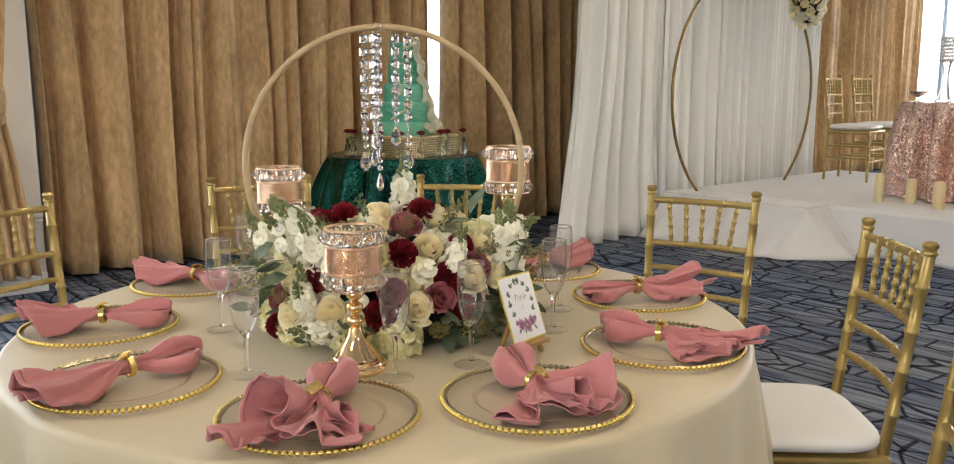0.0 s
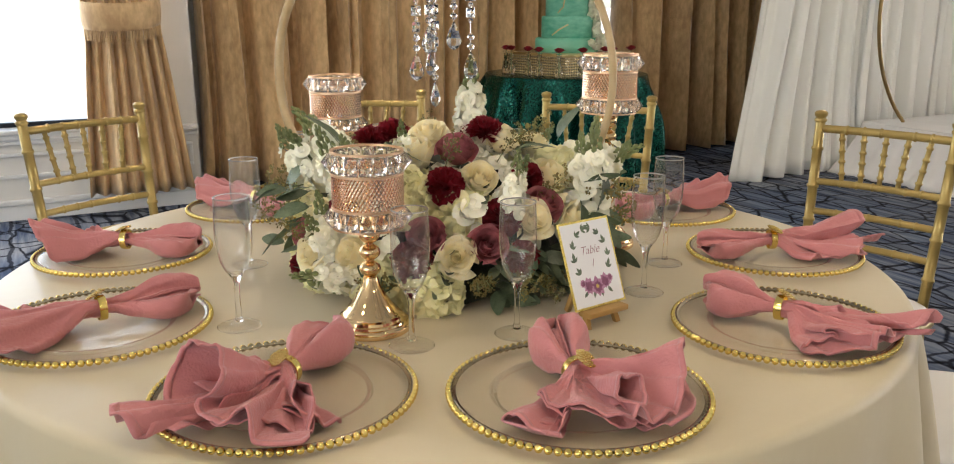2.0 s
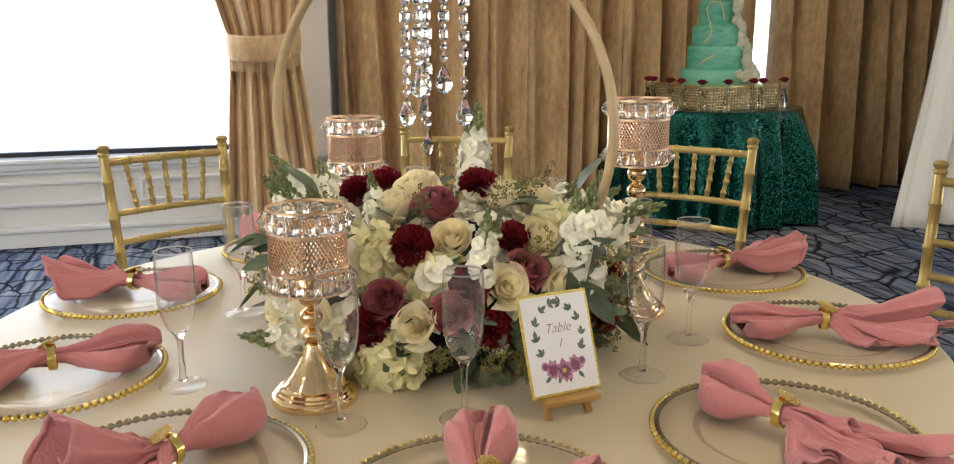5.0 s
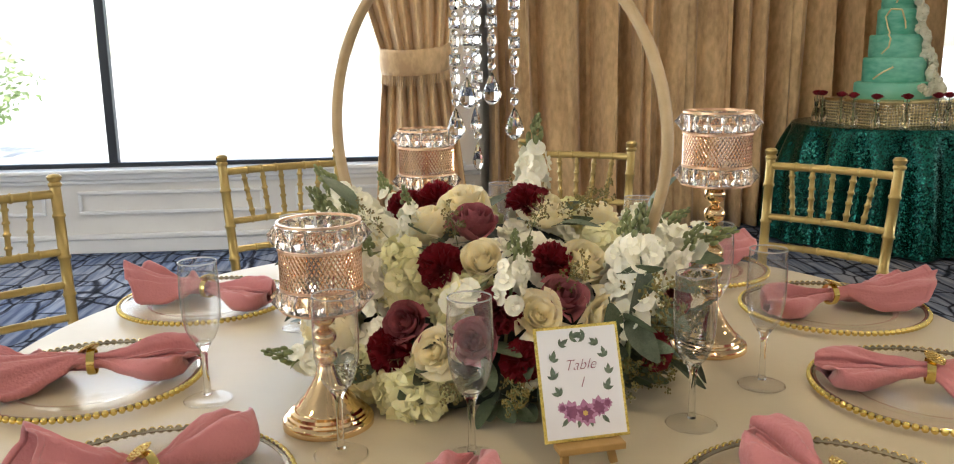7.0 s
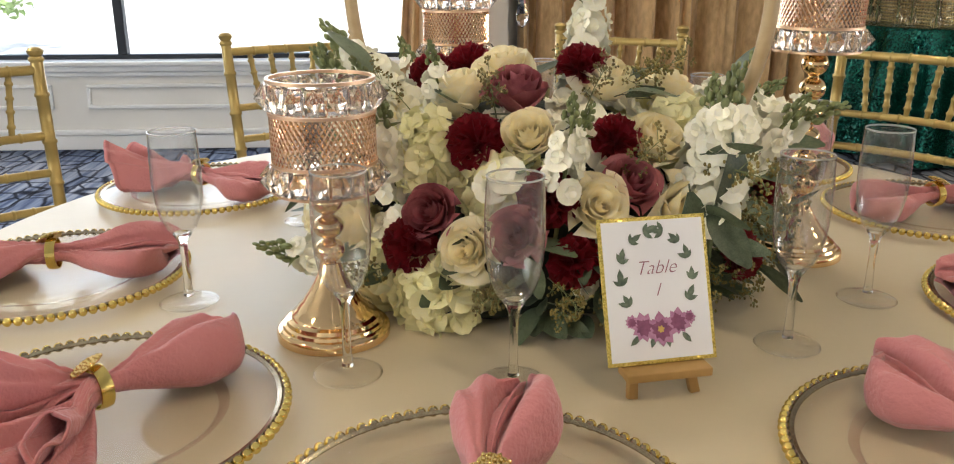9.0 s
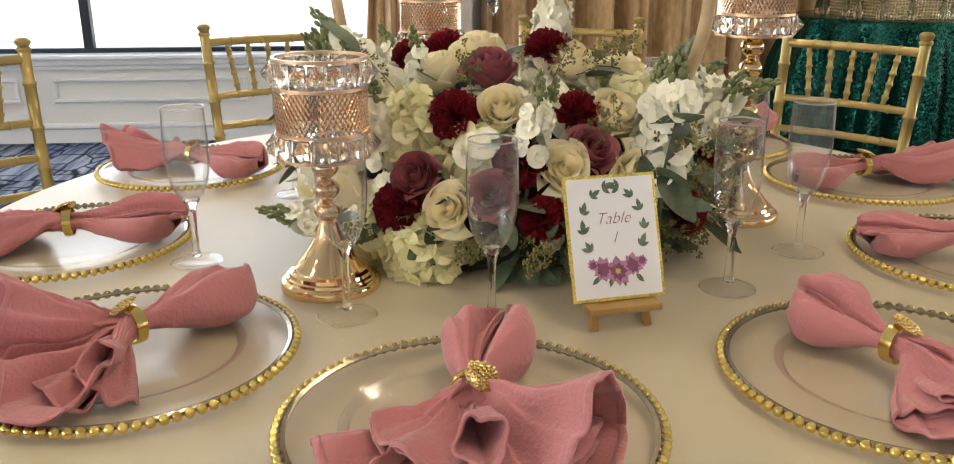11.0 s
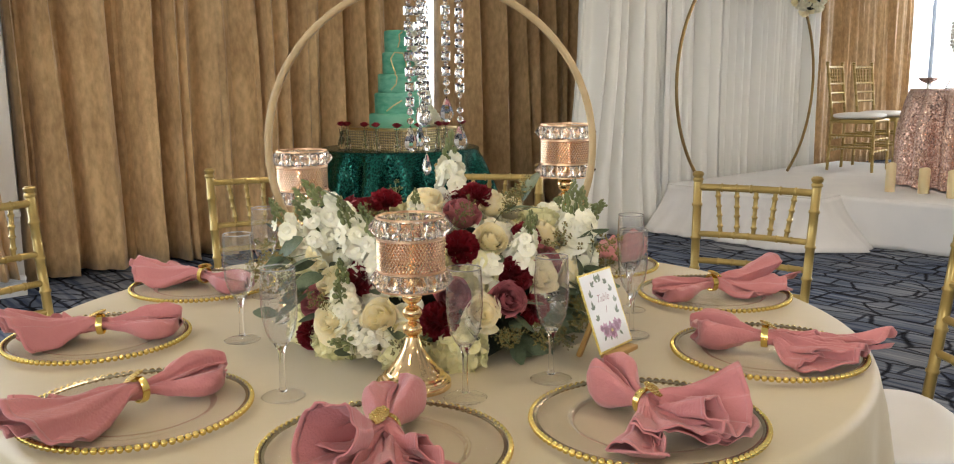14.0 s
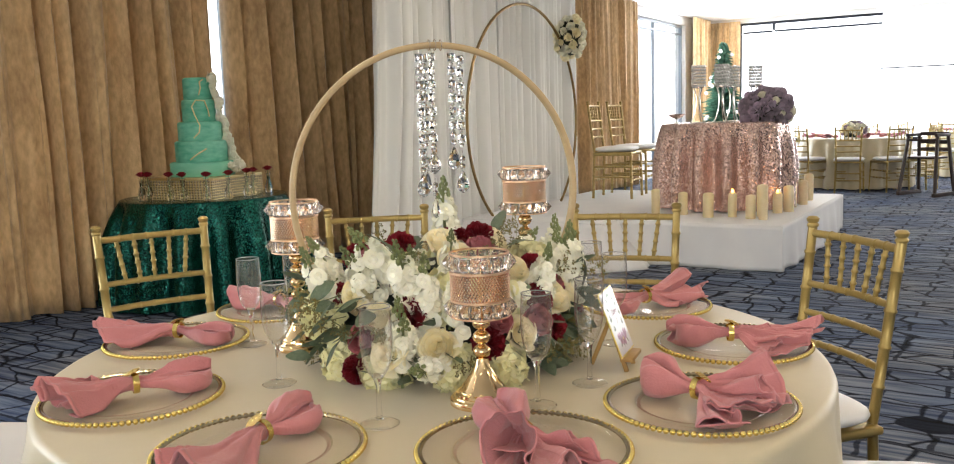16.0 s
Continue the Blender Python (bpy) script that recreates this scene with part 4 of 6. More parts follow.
def hoop():
    t = thing("ring_centrepiece", "wooden ring stand hung with crystal strands above the flowers", "centrepiece", pose(HC[0], HC[1], TZ, 0, 0, -40.6))
    R, cz = 0.304, 1.103 - TZ
    n = 96

    def f(u, v):
        a = 2 * math.pi * u
        w = 2 * math.pi * v
        rr = R - 0.0065 + 0.0065 * math.copysign(abs(math.cos(w)) ** 0.6, math.cos(w))
        return rr * math.sin(a), 0.0092 * math.copysign(abs(math.sin(w)) ** 0.6, math.sin(w)), cz + rr * math.cos(a)
    part("ring", grid(n, 13, f, True), MAT["hoop"], t, smooth=60)
    part("foot", block(-0.1, 0.1, -0.06, 0.06, 0.0, 0.03, 0.006), MAT["hoop"], t)
    for k in range(3):
        part("tie_wire", moved(lathe([(0.0102, -0.0006), (0.0112, -0.0006), (0.0112, 0.0006), (0.0102, 0.0006)], 16, True), pose(-0.012 + 0.012 * k, 0, cz + R - 0.0065, 0, 90, 0)), MAT["silver"], t, "thin tie wire")
    # strands: offset along the ring, depth, length, size of the drop at the end
    gem = data("crystal", octagon(0.0118, 0.0062), MAT["crystal"], False)
    bead = data("bead", ball(0.0062, 10, 6), MAT["crystal"], False)
    link = data("link", ball(0.0044, 8, 6), MAT["crystal"], False)
    drop = data("drop", pear(0.0135, 0.048), MAT["crystal"], False)
    small = data("drop", pear(0.0085, 0.044), MAT["crystal"], False)
    for dx, dy, length, big in ((-0.036, -0.012, 0.292, 1), (-0.02, 0.016, 0.287, 0), (-0.013, -0.014, 0.248, 1), (-0.008, 0.004, 0.34, 0), (0.03, -0.012, 0.24, 1), (0.054, 0.01, 0.287, 1)):
        top = cz + math.sqrt((R - 0.016) ** 2 - dx * dx)
        s = part("crystal_strand", rod((dx, dy, top - length + 0.04), (dx, dy, top + 0.002), 0.0005, 4), MAT["silver"], t, "strand of square-cut crystals with a pear drop")
        foot = top - length + (0.048 if big else 0.044)
        for k in range(2):
            part("bead", bead, None, s, m=at(dx, dy, foot + 0.008 + 0.016 * k))
        k, z = 0, top - 0.014
        while z > foot + 0.042:
            part("crystal", gem, None, s, m=pose(dx, dy, z, 0, 0, 35 * math.sin(3 * k + dx * 90)))
            part("link", link, None, s, m=at(dx, dy, z - 0.0135))
            z -= 0.0268
            k += 1
        part("drop", drop if big else small, None, s, m=pose(dx, dy, top - length, 0, 0, 40 * dx * 100))
    return t


hoop()


def holder(x, y, height, balls):
    """A gilt candle holder: bell foot, ball stem, cup of lattice between two rows of cut crystals."""
    t = thing("candle_holder", "gold candle holder with a lattice cup and cut crystal bands", "candle holder", at(x, y, TZ), "candle holders round the flowers")
    g = MAT["gold_metal"]
    cup = height - 0.112
    ball_h = (cup - 0.08) / balls
    part("base", lathe([(0.0565, 0), (0.0585, 0.0015), (0.0585, 0.0095), (0.0565, 0.0125), (0.0525, 0.0135), (0.0515, 0.0165), (0.0485, 0.0175), (0.0475, 0.0215), (0.043, 0.0235), (0.0415, 0.0275), (0.037, 0.0305), (0.0355, 0.0345), (0.0295, 0.0405), (0.0275, 0.0445), (0.0205, 0.0545), (0.0145, 0.066), (0.0105, 0.08)], 48), g, t)
    for k in range(balls):
        r = min(0.0165, ball_h * 0.62)
        prof = [(0.006, -ball_h / 2)] + [(max(0.006, r * math.cos(a)), ball_h * 0.49 * math.sin(a)) for a in [radians(d) for d in range(-75, 76, 15)]] + [(0.006, ball_h / 2)]
        part("stem_ball", moved(lathe(prof, 24), at(0, 0, 0.08 + ball_h * (k + 0.5))), g, t)
    part("cup_floor", moved(lathe([(0.008, -0.004), (0.02, -0.001), (0.045, 0.001), (0.045, 0.004), (0.01, 0.004), (0.0032, 0.02), (0.0026, 0.08), (1e-5, 0.084)], 32), at(0, 0, cup)), g, t)
    R = 0.0505
    for z in (0.002, 0.03, 0.079, 0.1105):
        part("band", moved(lathe([(R - 0.0015, -0.0016), (R + 0.002, -0.0016), (R + 0.002, 0.0016), (R - 0.0015, 0.0016)], 48, True), at(0, 0, cup + z)), MAT["band_gold"], t)
    wires = []
    n = 56
    for s in (-1, 1):
        for k in range(n):
            a0 = 2 * math.pi * k / n
            pts = [(R * math.cos(a0 + s * 0.56 * j / 5), R * math.sin(a0 + s * 0.56 * j / 5), cup + 0.031 + 0.047 * j / 5) for j in range(6)]
            wires.append(tube(pts, 0.0012, 4))
    part("lattice", join(*wires), MAT["rose_gold"], t, "fine diagonal lattice band")
    w, h = 2 * math.pi * R / 16 * 0.46, 0.0125
    gem_shape = ([(0.004, -w, -h), (0.004, w, -h), (0.004, w, h), (0.004, -w, h), (0.0065, 0, -h * 0.98), (0.0065, 0, h * 0.98), (0.0065, -w, 0), (0.0065, w, 0), (0.0165, 0, 0), (-0.004, -w * 0.7, -h * 0.7), (-0.004, w * 0.7, -h * 0.7), (-0.004, w * 0.7, h * 0.7), (-0.004, -w * 0.7, h * 0.7)],
                 [[0, 4, 6], [4, 1, 7], [7, 2, 5], [5, 3, 6], [6, 4, 8], [4, 7, 8], [7, 5, 8], [5, 6, 8], [0, 9, 10, 1], [0, 1, 4], [1, 2, 7], [2, 3, 5], [3, 0, 6], [1, 10, 11, 2], [2, 11, 12, 3], [3, 12, 9, 0], [9, 12, 11, 10]])
    me = data("crystal", gem_shape, MAT["cup_crystal"], False)
    for z in (0.0155, 0.095):
        for k in range(16):
            part("crystal", me, None, t, m=at(0, 0, cup + z) @ pose(0, 0, 0, 0, 0, 22.5 * k) @ at(R - 0.002, 0, 0))
    return t


holder(0.84, 1.352, 0.268, 3)
holder(0.985, 1.913, 0.328, 5)
holder(1.42, 1.576, 0.376, 6)

# ---- table card ----


def table_card():
    t = thing("table_card", "white table card with a gold glitter border on a small easel", "table card", pose(1.15, 1.205, TZ, 0, 0, 9.5))
    lean = pose(0, 0, 0.03, -21, 0, 0)
    W, H = 0.052, 0.132
    card = part("card", block(-W, W, 0, 0.0022, 0, H, 0.0005), MAT["glitter"], t, "gold glitter border", False, lean)
    part("sheet", block(-W + 0.0035, W - 0.0035, -0.0006, 0.0002, 0.0035, H - 0.0035), MAT["paper"], card, "white printed card", False)
    rng = random.Random(5)

    def leaf(x, z, ang, l, wide=0.2):
        pts = [(0, 0), (l * 0.3, l * wide), (l * 0.65, l * wide * 0.95), (l, 0), (l * 0.6, -l * wide), (l * 0.25, -l * wide * 0.9)]
        c, s = math.cos(ang), math.sin(ang)
        return [(x + c * a - s * b, -0.0011, z + s * a + c * b) for a, b in pts], [[0, 1, 2, 3, 4, 5]]
    leaves = []
    for c in range(10):
        a = radians(-36 + 252 * c / 9 + rng.uniform(-4, 4))
        cx, cz = 0.0345 * math.cos(a), 0.078 + 0.041 * math.sin(a)
        way = a + radians(90 if c < 5 else -90)
        for k, (turn, l) in enumerate(((-0.75, 0.0095), (0.0, 0.0145), (0.7, 0.0105))):
            v, f = leaf(cx, cz, way + turn + rng.uniform(-0.15, 0.15), l * rng.uniform(0.85, 1.15), 0.19)
            leaves.append(([(x, y - 0.00003 * k, z) for x, y, z in v], f))
    part("leaf_wreath", join(*leaves), MAT["ink_leaf"], card, "printed green leaf wreath", False)
    for cx, cz, r in ((-0.0165, 0.033, 0.0125), (0.017, 0.035, 0.0125), (0.0, 0.03, 0.0148), (-0.027, 0.038, 0.0065), (0.028, 0.039, 0.0065)):
        for tone, scale, count, lift in (("ink_pink", 1.0, 10, 0.0), ("ink_purple", 0.66, 9, 0.00012), ("ink_gold", 0.26, 6, 0.00024)):
            if tone == "ink_gold" and r < 0.014:
                continue
            petals = [leaf(0, 0, 2 * math.pi * k / count + cx * 30 + scale, r * scale * (0.85 + 0.3 * rng.random()), 0.3) for k in range(count)]
            petals = [([(x + cx, -0.0011 - lift - (0.00001 * k + 0.00005 * (r > 0.014)) * (math.hypot(x, z) > 1e-6), z + cz) for x, y, z in v], f) for k, (v, f) in enumerate(petals)]
            part("printed_bloom", weld(join(*petals)), MAT[tone], card, "printed mauve flower", False)
    sprigs = [leaf(x, 0.026, radians(d), 0.013) for x, d in ((-0.02, 220), (-0.006, 250), (0.006, 275), (0.02, 310))]
    part("leaf_sprig", join(*sprigs), MAT["ink_leaf"], card, "", False)
    for text, size, z, x in (("Table", 0.0178, 0.08, -0.0205), ("1", 0.017, 0.06, -0.005)):
        cu = bpy.data.curves.new("lettering", "FONT")
        cu.body, cu.size, cu.shear, cu.extrude, cu.offset = text, size, 0.4, 0.0001, -0.0003
        cu.materials.append(MAT["ink_text"])
        ob = new("lettering", cu)
        ob.parent = card
        ob.matrix_basis = pose(x, -0.0013, z, 90, 0, 0)
        tagged(ob, "slanted mauve lettering")
    e = MAT["easel"]
    for s in (-1, 1):
        part("easel_leg", moved(block(-0.0045, 0.0045, -0.004, 0.004, -0.002, 0.1, 0.001), pose(s * 0.03, -0.003, 0.001, -21, s * -8, 0)), e, t)
    part("easel_prop", moved(block(-0.0045, 0.0045, -0.004, 0.004, 0, 0.1, 0.001), pose(0, 0.074, 0.001, 22, 0, 0)), e, t)
    part("ledge", block(-0.04, 0.04, -0.017, 0.008, 0.021, 0.029, 0.001), e, t)
    return t


table_card()

# ---- flowers ----
FC = Vector((1.075, 1.585, TZ))


def rose_shape(seed, n=20, openness=1.0, apart=0):
    """A rose: a rolled bud in the middle, then whorls of broad petals that lean out and turn their lips."""
    rng = random.Random(seed)
    out = []
    for k in range(n):
        t = (k + 0.5) / n
        ang = k * 2.4 + rng.uniform(-0.12, 0.12)
        R = 0.22 + 0.62 * t ** 0.9
        top = 0.8 - 0.4 * t ** 1.6 + rng.uniform(-0.03, 0.03)
        wide = 1.4 - 0.4 * t
        lip = (0.03 + 0.2 * t) * openness * rng.uniform(0.75, 1.25)
        w1, w2 = rng.random() * 6, rng.random() * 6
        low = -0.12 - 0.3 * t

        def f(u, v):
            s = 2 * u - 1
            roll = max(0.0, v - 0.66) / 0.34
            r = R * (0.42 + 0.58 * math.sin(math.pi / 2 * min(1, v * 1.25))) * (1 - 0.1 * v ** 3)
            r += lip * roll ** 1.3 * (0.7 + 0.8 * s * s + 0.25 * math.sin(2.2 * s + w1)) + 0.045 * s - 0.05 * s ** 4
            z = low + (top - low) * v * (1 - 0.08 * s * s - 0.24 * s ** 4) - lip * (0.35 + 0.7 * s * s) * roll ** 2 + t * v * (0.03 * math.sin(3.4 * s + w1) + 0.012 * math.sin(7 * s + w2))
            a = ang + s * wide
            return r * math.cos(a), r * math.sin(a), z
        out.append(grid(11, 9, f))
    start = rng.random() * 6

    def bud(u, v):
        a = start + u * 15
        r = (0.02 + 0.215 * u) * (0.7 + 0.3 * v)
        return r * math.cos(a), r * math.sin(a), -0.1 + (0.76 + 0.05 * u + 0.02 * math.sin(5 * a)) * v
    core = join(grid(60, 5, bud), moved(ball(0.4, 12, 8, 0.8), at(0, 0, -0.05)))
    return (join(core, *out[:apart]), out[apart:]) if apart else join(core, *out)


def carnation_shape(seed):
    rng = random.Random(seed)
    out = []
    for k in range(34):
        t = (k + 0.5) / 34
        ang, tilt = k * 2.4, radians(8 + 84 * t ** 0.75)
        wob, L = rng.random() * 6, 0.95 + 0.12 * rng.random()

        def f(u, v):
            s = 2 * u - 1
            fan = s * (0.1 + 0.46 * v) if v else 0.0
            ruffle = v * v * (0.13 * math.sin(7 * s + wob) + 0.08 * math.sin(15 * s + 2 * wob))
            l = L * v * (1 - 0.24 * s * s + 0.06 * math.sin(13 * s + wob) * v)
            x, z, y = l * math.sin(tilt) + ruffle * math.cos(tilt), l * math.cos(tilt) - ruffle * math.sin(tilt) + 0.05, fan
            return x * math.cos(ang) - y * math.sin(ang), x * math.sin(ang) + y * math.cos(ang), z
        out.append(grid(9, 5, f))
    return weld(join(*out))


def floret(r, petals, rng, cup=0.3):
    """A flat flower of broad round petals with waved rims."""
    out = []
    for k in range(petals):
        a = 2 * math.pi * (k + 0.25 * rng.random()) / petals
        w = 1.25 * math.sin(math.pi / petals)
        w1, up = rng.random() * 6, rng.uniform(-0.08, 0.14)

        def f(u, v):
            s = 2 * u - 1
            wide = 0.16 + 0.84 * min(1, v / 0.6) ** 0.8 if v < 0.6 else math.sqrt(max(0.0, 1 - ((v - 0.6) / 0.44) ** 2))
            l = r * v
            y = s * w * r * 0.82 * wide if v else 0.0
            z = r * ((cup + up) * v * v - 0.07 * s * s * min(1, 4 * v) + 0.1 * math.sin(3.5 * s + w1) * v * v)
            return l * math.cos(a) - y * math.sin(a), l * math.sin(a) + y * math.cos(a), z
        out.append(grid(5, 6, f))
    return join(*out)


def hydrangea_shape(seed, n=52):
    rng = random.Random(seed)
    out = []
    for k in range(n):
        z = 1 - 1.15 * (k + 0.5) / n
        a = k * 2.4
        q = math.sqrt(max(0, 1 - z * z))
        d = Vector((q * math.cos(a), q * math.sin(a), z))
        p = d * (0.84 + 0.26 * rng.random())
        m = at(*p) @ (d + Vector((rng.random() - 0.5, rng.random() - 0.5, rng.random() - 0.5)) * 0.9).to_track_quat("Z", "Y").to_matrix().to_4x4() @ pose(0, 0, 0, 0, 0, rng.random() * 90)
        out.append(moved(floret(0.38, 4, rng, 0.32), m))
        out.append(tube([(0, 0, 0), p * 0.5, p], [0, 0.02, 0], 3))
    return weld(join(*out))


def stock_shapes(seed):
    """A stock stem, 1 long: its loose double florets and its green stem with buds."""
    rng = random.Random(seed)
    fl, st = [], [tube([(0, 0, -0.5), (0.01, 0, 0.0), (0.02, 0.02, 0.6), (0.0, 0, 1.0)], [0.024, 0.022, 0.018, 0.012], 6)]
    for k in range(15):
        z = 0.02 + 0.72 * k / 15 + rng.uniform(-0.05, 0.05)
        a = k * 2.4 + rng.uniform(-0.4, 0.4)
        q = 0.17 * (1.1 - 0.6 * z) * rng.uniform(0.75, 1.2)
        d = Vector((math.cos(a), math.sin(a), 0.1 + 0.6 * z + rng.uniform(-0.2, 0.2)))
        m = at(q * math.cos(a), q * math.sin(a), z) @ d.to_track_quat("Z", "Y").to_matrix().to_4x4()
        r = 0.135 * (1.08 - 0.4 * z) * rng.uniform(0.8, 1.2)
        fl.append(weld(join(moved(floret(r * 1.08, 4, rng, 0.02), m), moved(floret(r * 0.5, 4, rng, 0.8), m @ pose(0, 0, 0, 0, 0, 45)))))
    for k in range(16):
        z = 0.74 + 0.019 * k
        a = k * 2.4
        q = 0.075 * (1.1 - z) * 3.2
        st.append(moved(ball(0.034 - 0.0011 * k, 6, 4, 1.5), at(q * math.cos(a), q * math.sin(a), z)))
        st.append(tube([(0, 0, z - 0.05), (q * math.cos(a), q * math.sin(a), z - 0.02)], [0.008, 0.008], 4))
    for k in range(4):
        a = k * 2.4
        st.append(tube([(0, 0, 0.2 * k), (0.07 * math.cos(a), 0.07 * math.sin(a), 0.2 * k + 0.09), (0.16 * math.cos(a), 0.16 * math.sin(a), 0.2 * k + 0.12)], [0.008, 0.02, 0.003], 5, flat=0.3))
    return fl, join(*st)


def leaf_shape(bend, width):
    def f(u, v):
        s = 2 * u - 1
        w = width * math.sin(math.pi * min(1, 0.04 + 0.93 * v)) ** 0.75
        return s * w, v, -bend * v * v + 0.12 * abs(s) * w + 0.02 * math.sin(6 * v)
    return join(grid(5, 8, f), tube([(0, -0.12, 0), (0, 0.0, 0.0), (0, 0.6, -bend * 0.36 + 0.004)], [0.014, 0.013, 0.006], 4))


def sprig_shapes(seed):
    """A seeded eucalyptus sprig, 1 long: fine seed clusters on short side twigs."""
    rng = random.Random(seed)
    seeds, twig = [], [tube([(0, -0.3, 0), (0.02, 0.4, 0.05), (0.05, 1, 0)], [0.013, 0.011, 0.006], 5)]
    for k in range(12):
        y = 0.15 + 0.88 * k / 12
        a = k * 2.4
        e = Vector((math.cos(a) * 0.15, y + 0.12, math.sin(a) * 0.15 + 0.03))
        twig.append(tube([(0.02, y, 0.03), e], [0.006, 0.005], 4))
        for j in range(7):
            d = Vector((rng.uniform(-1, 1), rng.uniform(-0.5, 1), rng.uniform(-1, 1))).normalized()
            p = e + d * rng.uniform(0.05, 0.1)
            twig.append(tube([e, p], [0.004, 0.004], 3))
            seeds.append(moved(ball(rng.uniform(0.017, 0.026), 5, 4, 1.2), at(*p)))
    return join(*seeds), join(*twig)


CREAM = [(-0.232, -0.005, 0.125), (-0.186, 0.082, 0.165), (-0.262, -0.05, 0.075), (-0.19, -0.05, 0.19), (-0.028, -0.186, 0.200), (0.039, -0.237, 0.136), (0.111, -0.169, 0.187), (-0.097, -0.094, 0.229), (-0.095, -0.236, 0.092), (-0.221, -0.133, 0.084), (0.074, -0.072, 0.240), (-0.042, -0.025, 0.248), (0.162, -0.025, 0.217), (-0.214, 0.055, 0.166), (0.129, -0.216, 0.123)]
MAUVE = [(-0.134, -0.205, 0.123), (-0.035, -0.117, 0.235), (0.075, -0.217, 0.153), (-0.046, -0.246, 0.108), (-0.254, 0.019, 0.092), (-0.120, 0.090, 0.224)]
RED = [(0.05, -0.063, 0.258), (0.067, -0.180, 0.197), (-0.085, -0.175, 0.194), (0.015, -0.256, 0.083), (-0.157, -0.203, 0.084), (-0.083, 0.052, 0.247), (0.071, 0.016, 0.246), (0.207, -0.205, 0.07), (0.267, -0.080, 0.112), (-0.131, 0.043, 0.238), (-0.011, -0.232, 0.147), (-0.261, 0.037, 0.031), (-0.222, -0.074, 0.147), (-0.187, 0.133, 0.155), (-0.084, 0.167, 0.221)]
HYDRANGEA = [(-0.135, -0.225, 0.036), (-0.236, 0.103, 0.03), (-0.25, -0.011, 0.03), (-0.202, -0.160, 0.04), (-0.06, -0.185, 0.16), (-0.03, 0.13, 0.215), (0.13, 0.06, 0.2), (-0.2, 0.175, 0.12), (0.17, -0.13, 0.19), (-0.14, -0.145, 0.185), (-0.15, -0.1, 0.165)]
# stock stems: foot, lean, length
STOCK = [((-0.24, -0.06, 0.05), (-0.15, -0.1, 1.0), 0.13), ((-0.2, 0.03, 0.16), (-0.5, 0.05, 0.7), 0.13), ((0.0, -0.2, 0.15), (0.25, -0.35, 0.8), 0.1), ((0.17, -0.06, 0.17), (0.75, -0.1, 0.45), 0.13), ((-0.16, 0.01, 0.19), (-0.75, 0.12, 0.8), 0.15), ((-0.17, -0.05, 0.17), (-0.4, -0.2, 0.8), 0.11),
         ((0.06, 0.03, 0.22), (0.12, 0.1, 1.0), 0.15), ((-0.13, 0.17, 0.16), (-0.3, 0.3, 0.7), 0.12), ((-0.23, -0.06, 0.06), (-0.5, -0.4, 0.75), 0.12), ((-0.2, -0.13, 0.04), (-0.85, -0.1, 0.2), 0.13),
         ((-0.12, -0.09, 0.2), (-0.1, -0.2, 0.9), 0.09), ((0.2, 0.08, 0.15), (0.7, 0.3, 0.5), 0.13), ((0.2, -0.15, 0.14), (0.5, -0.2, 0.7), 0.12), ((-0.2, 0.14, 0.14), (-0.4, 0.1, 0.8), 0.13),
         ((0.165, -0.215, 0.12), (0.08, 0.05, 1.0), 0.15), ((0.15, -0.2, 0.14), (0.12, 0.15, 0.9), 0.12), ((0.19, -0.17, 0.15), (0.15, 0.1, 0.8), 0.13), ((0.2, -0.1, 0.18), (0.9, -0.2, 0.25), 0.14), ((0.0, -0.235, 0.15), (0.08, -0.1, 1.0), 0.1),
         ((-0.19, -0.095, 0.13), (-0.25, -0.1, 0.9), 0.13), ((-0.2, -0.06, 0.15), (-0.35, -0.05, 0.85), 0.14), ((-0.17, -0.13, 0.13), (-0.1, -0.3, 0.8), 0.12)]


def aim(p, d, size, spin=0.0, axis="Z"):
    q = Vector(d).to_track_quat(axis, "Y" if axis == "Z" else "Z").to_matrix().to_4x4()
    return at(*p) @ q @ pose(0, 0, 0, 0, 0, spin) @ Matrix.Diagonal((size, size, size, 1))


def outward(p):
    return Vector((p[0], p[1], p[2] * 0.9 + 0.02)).normalized()


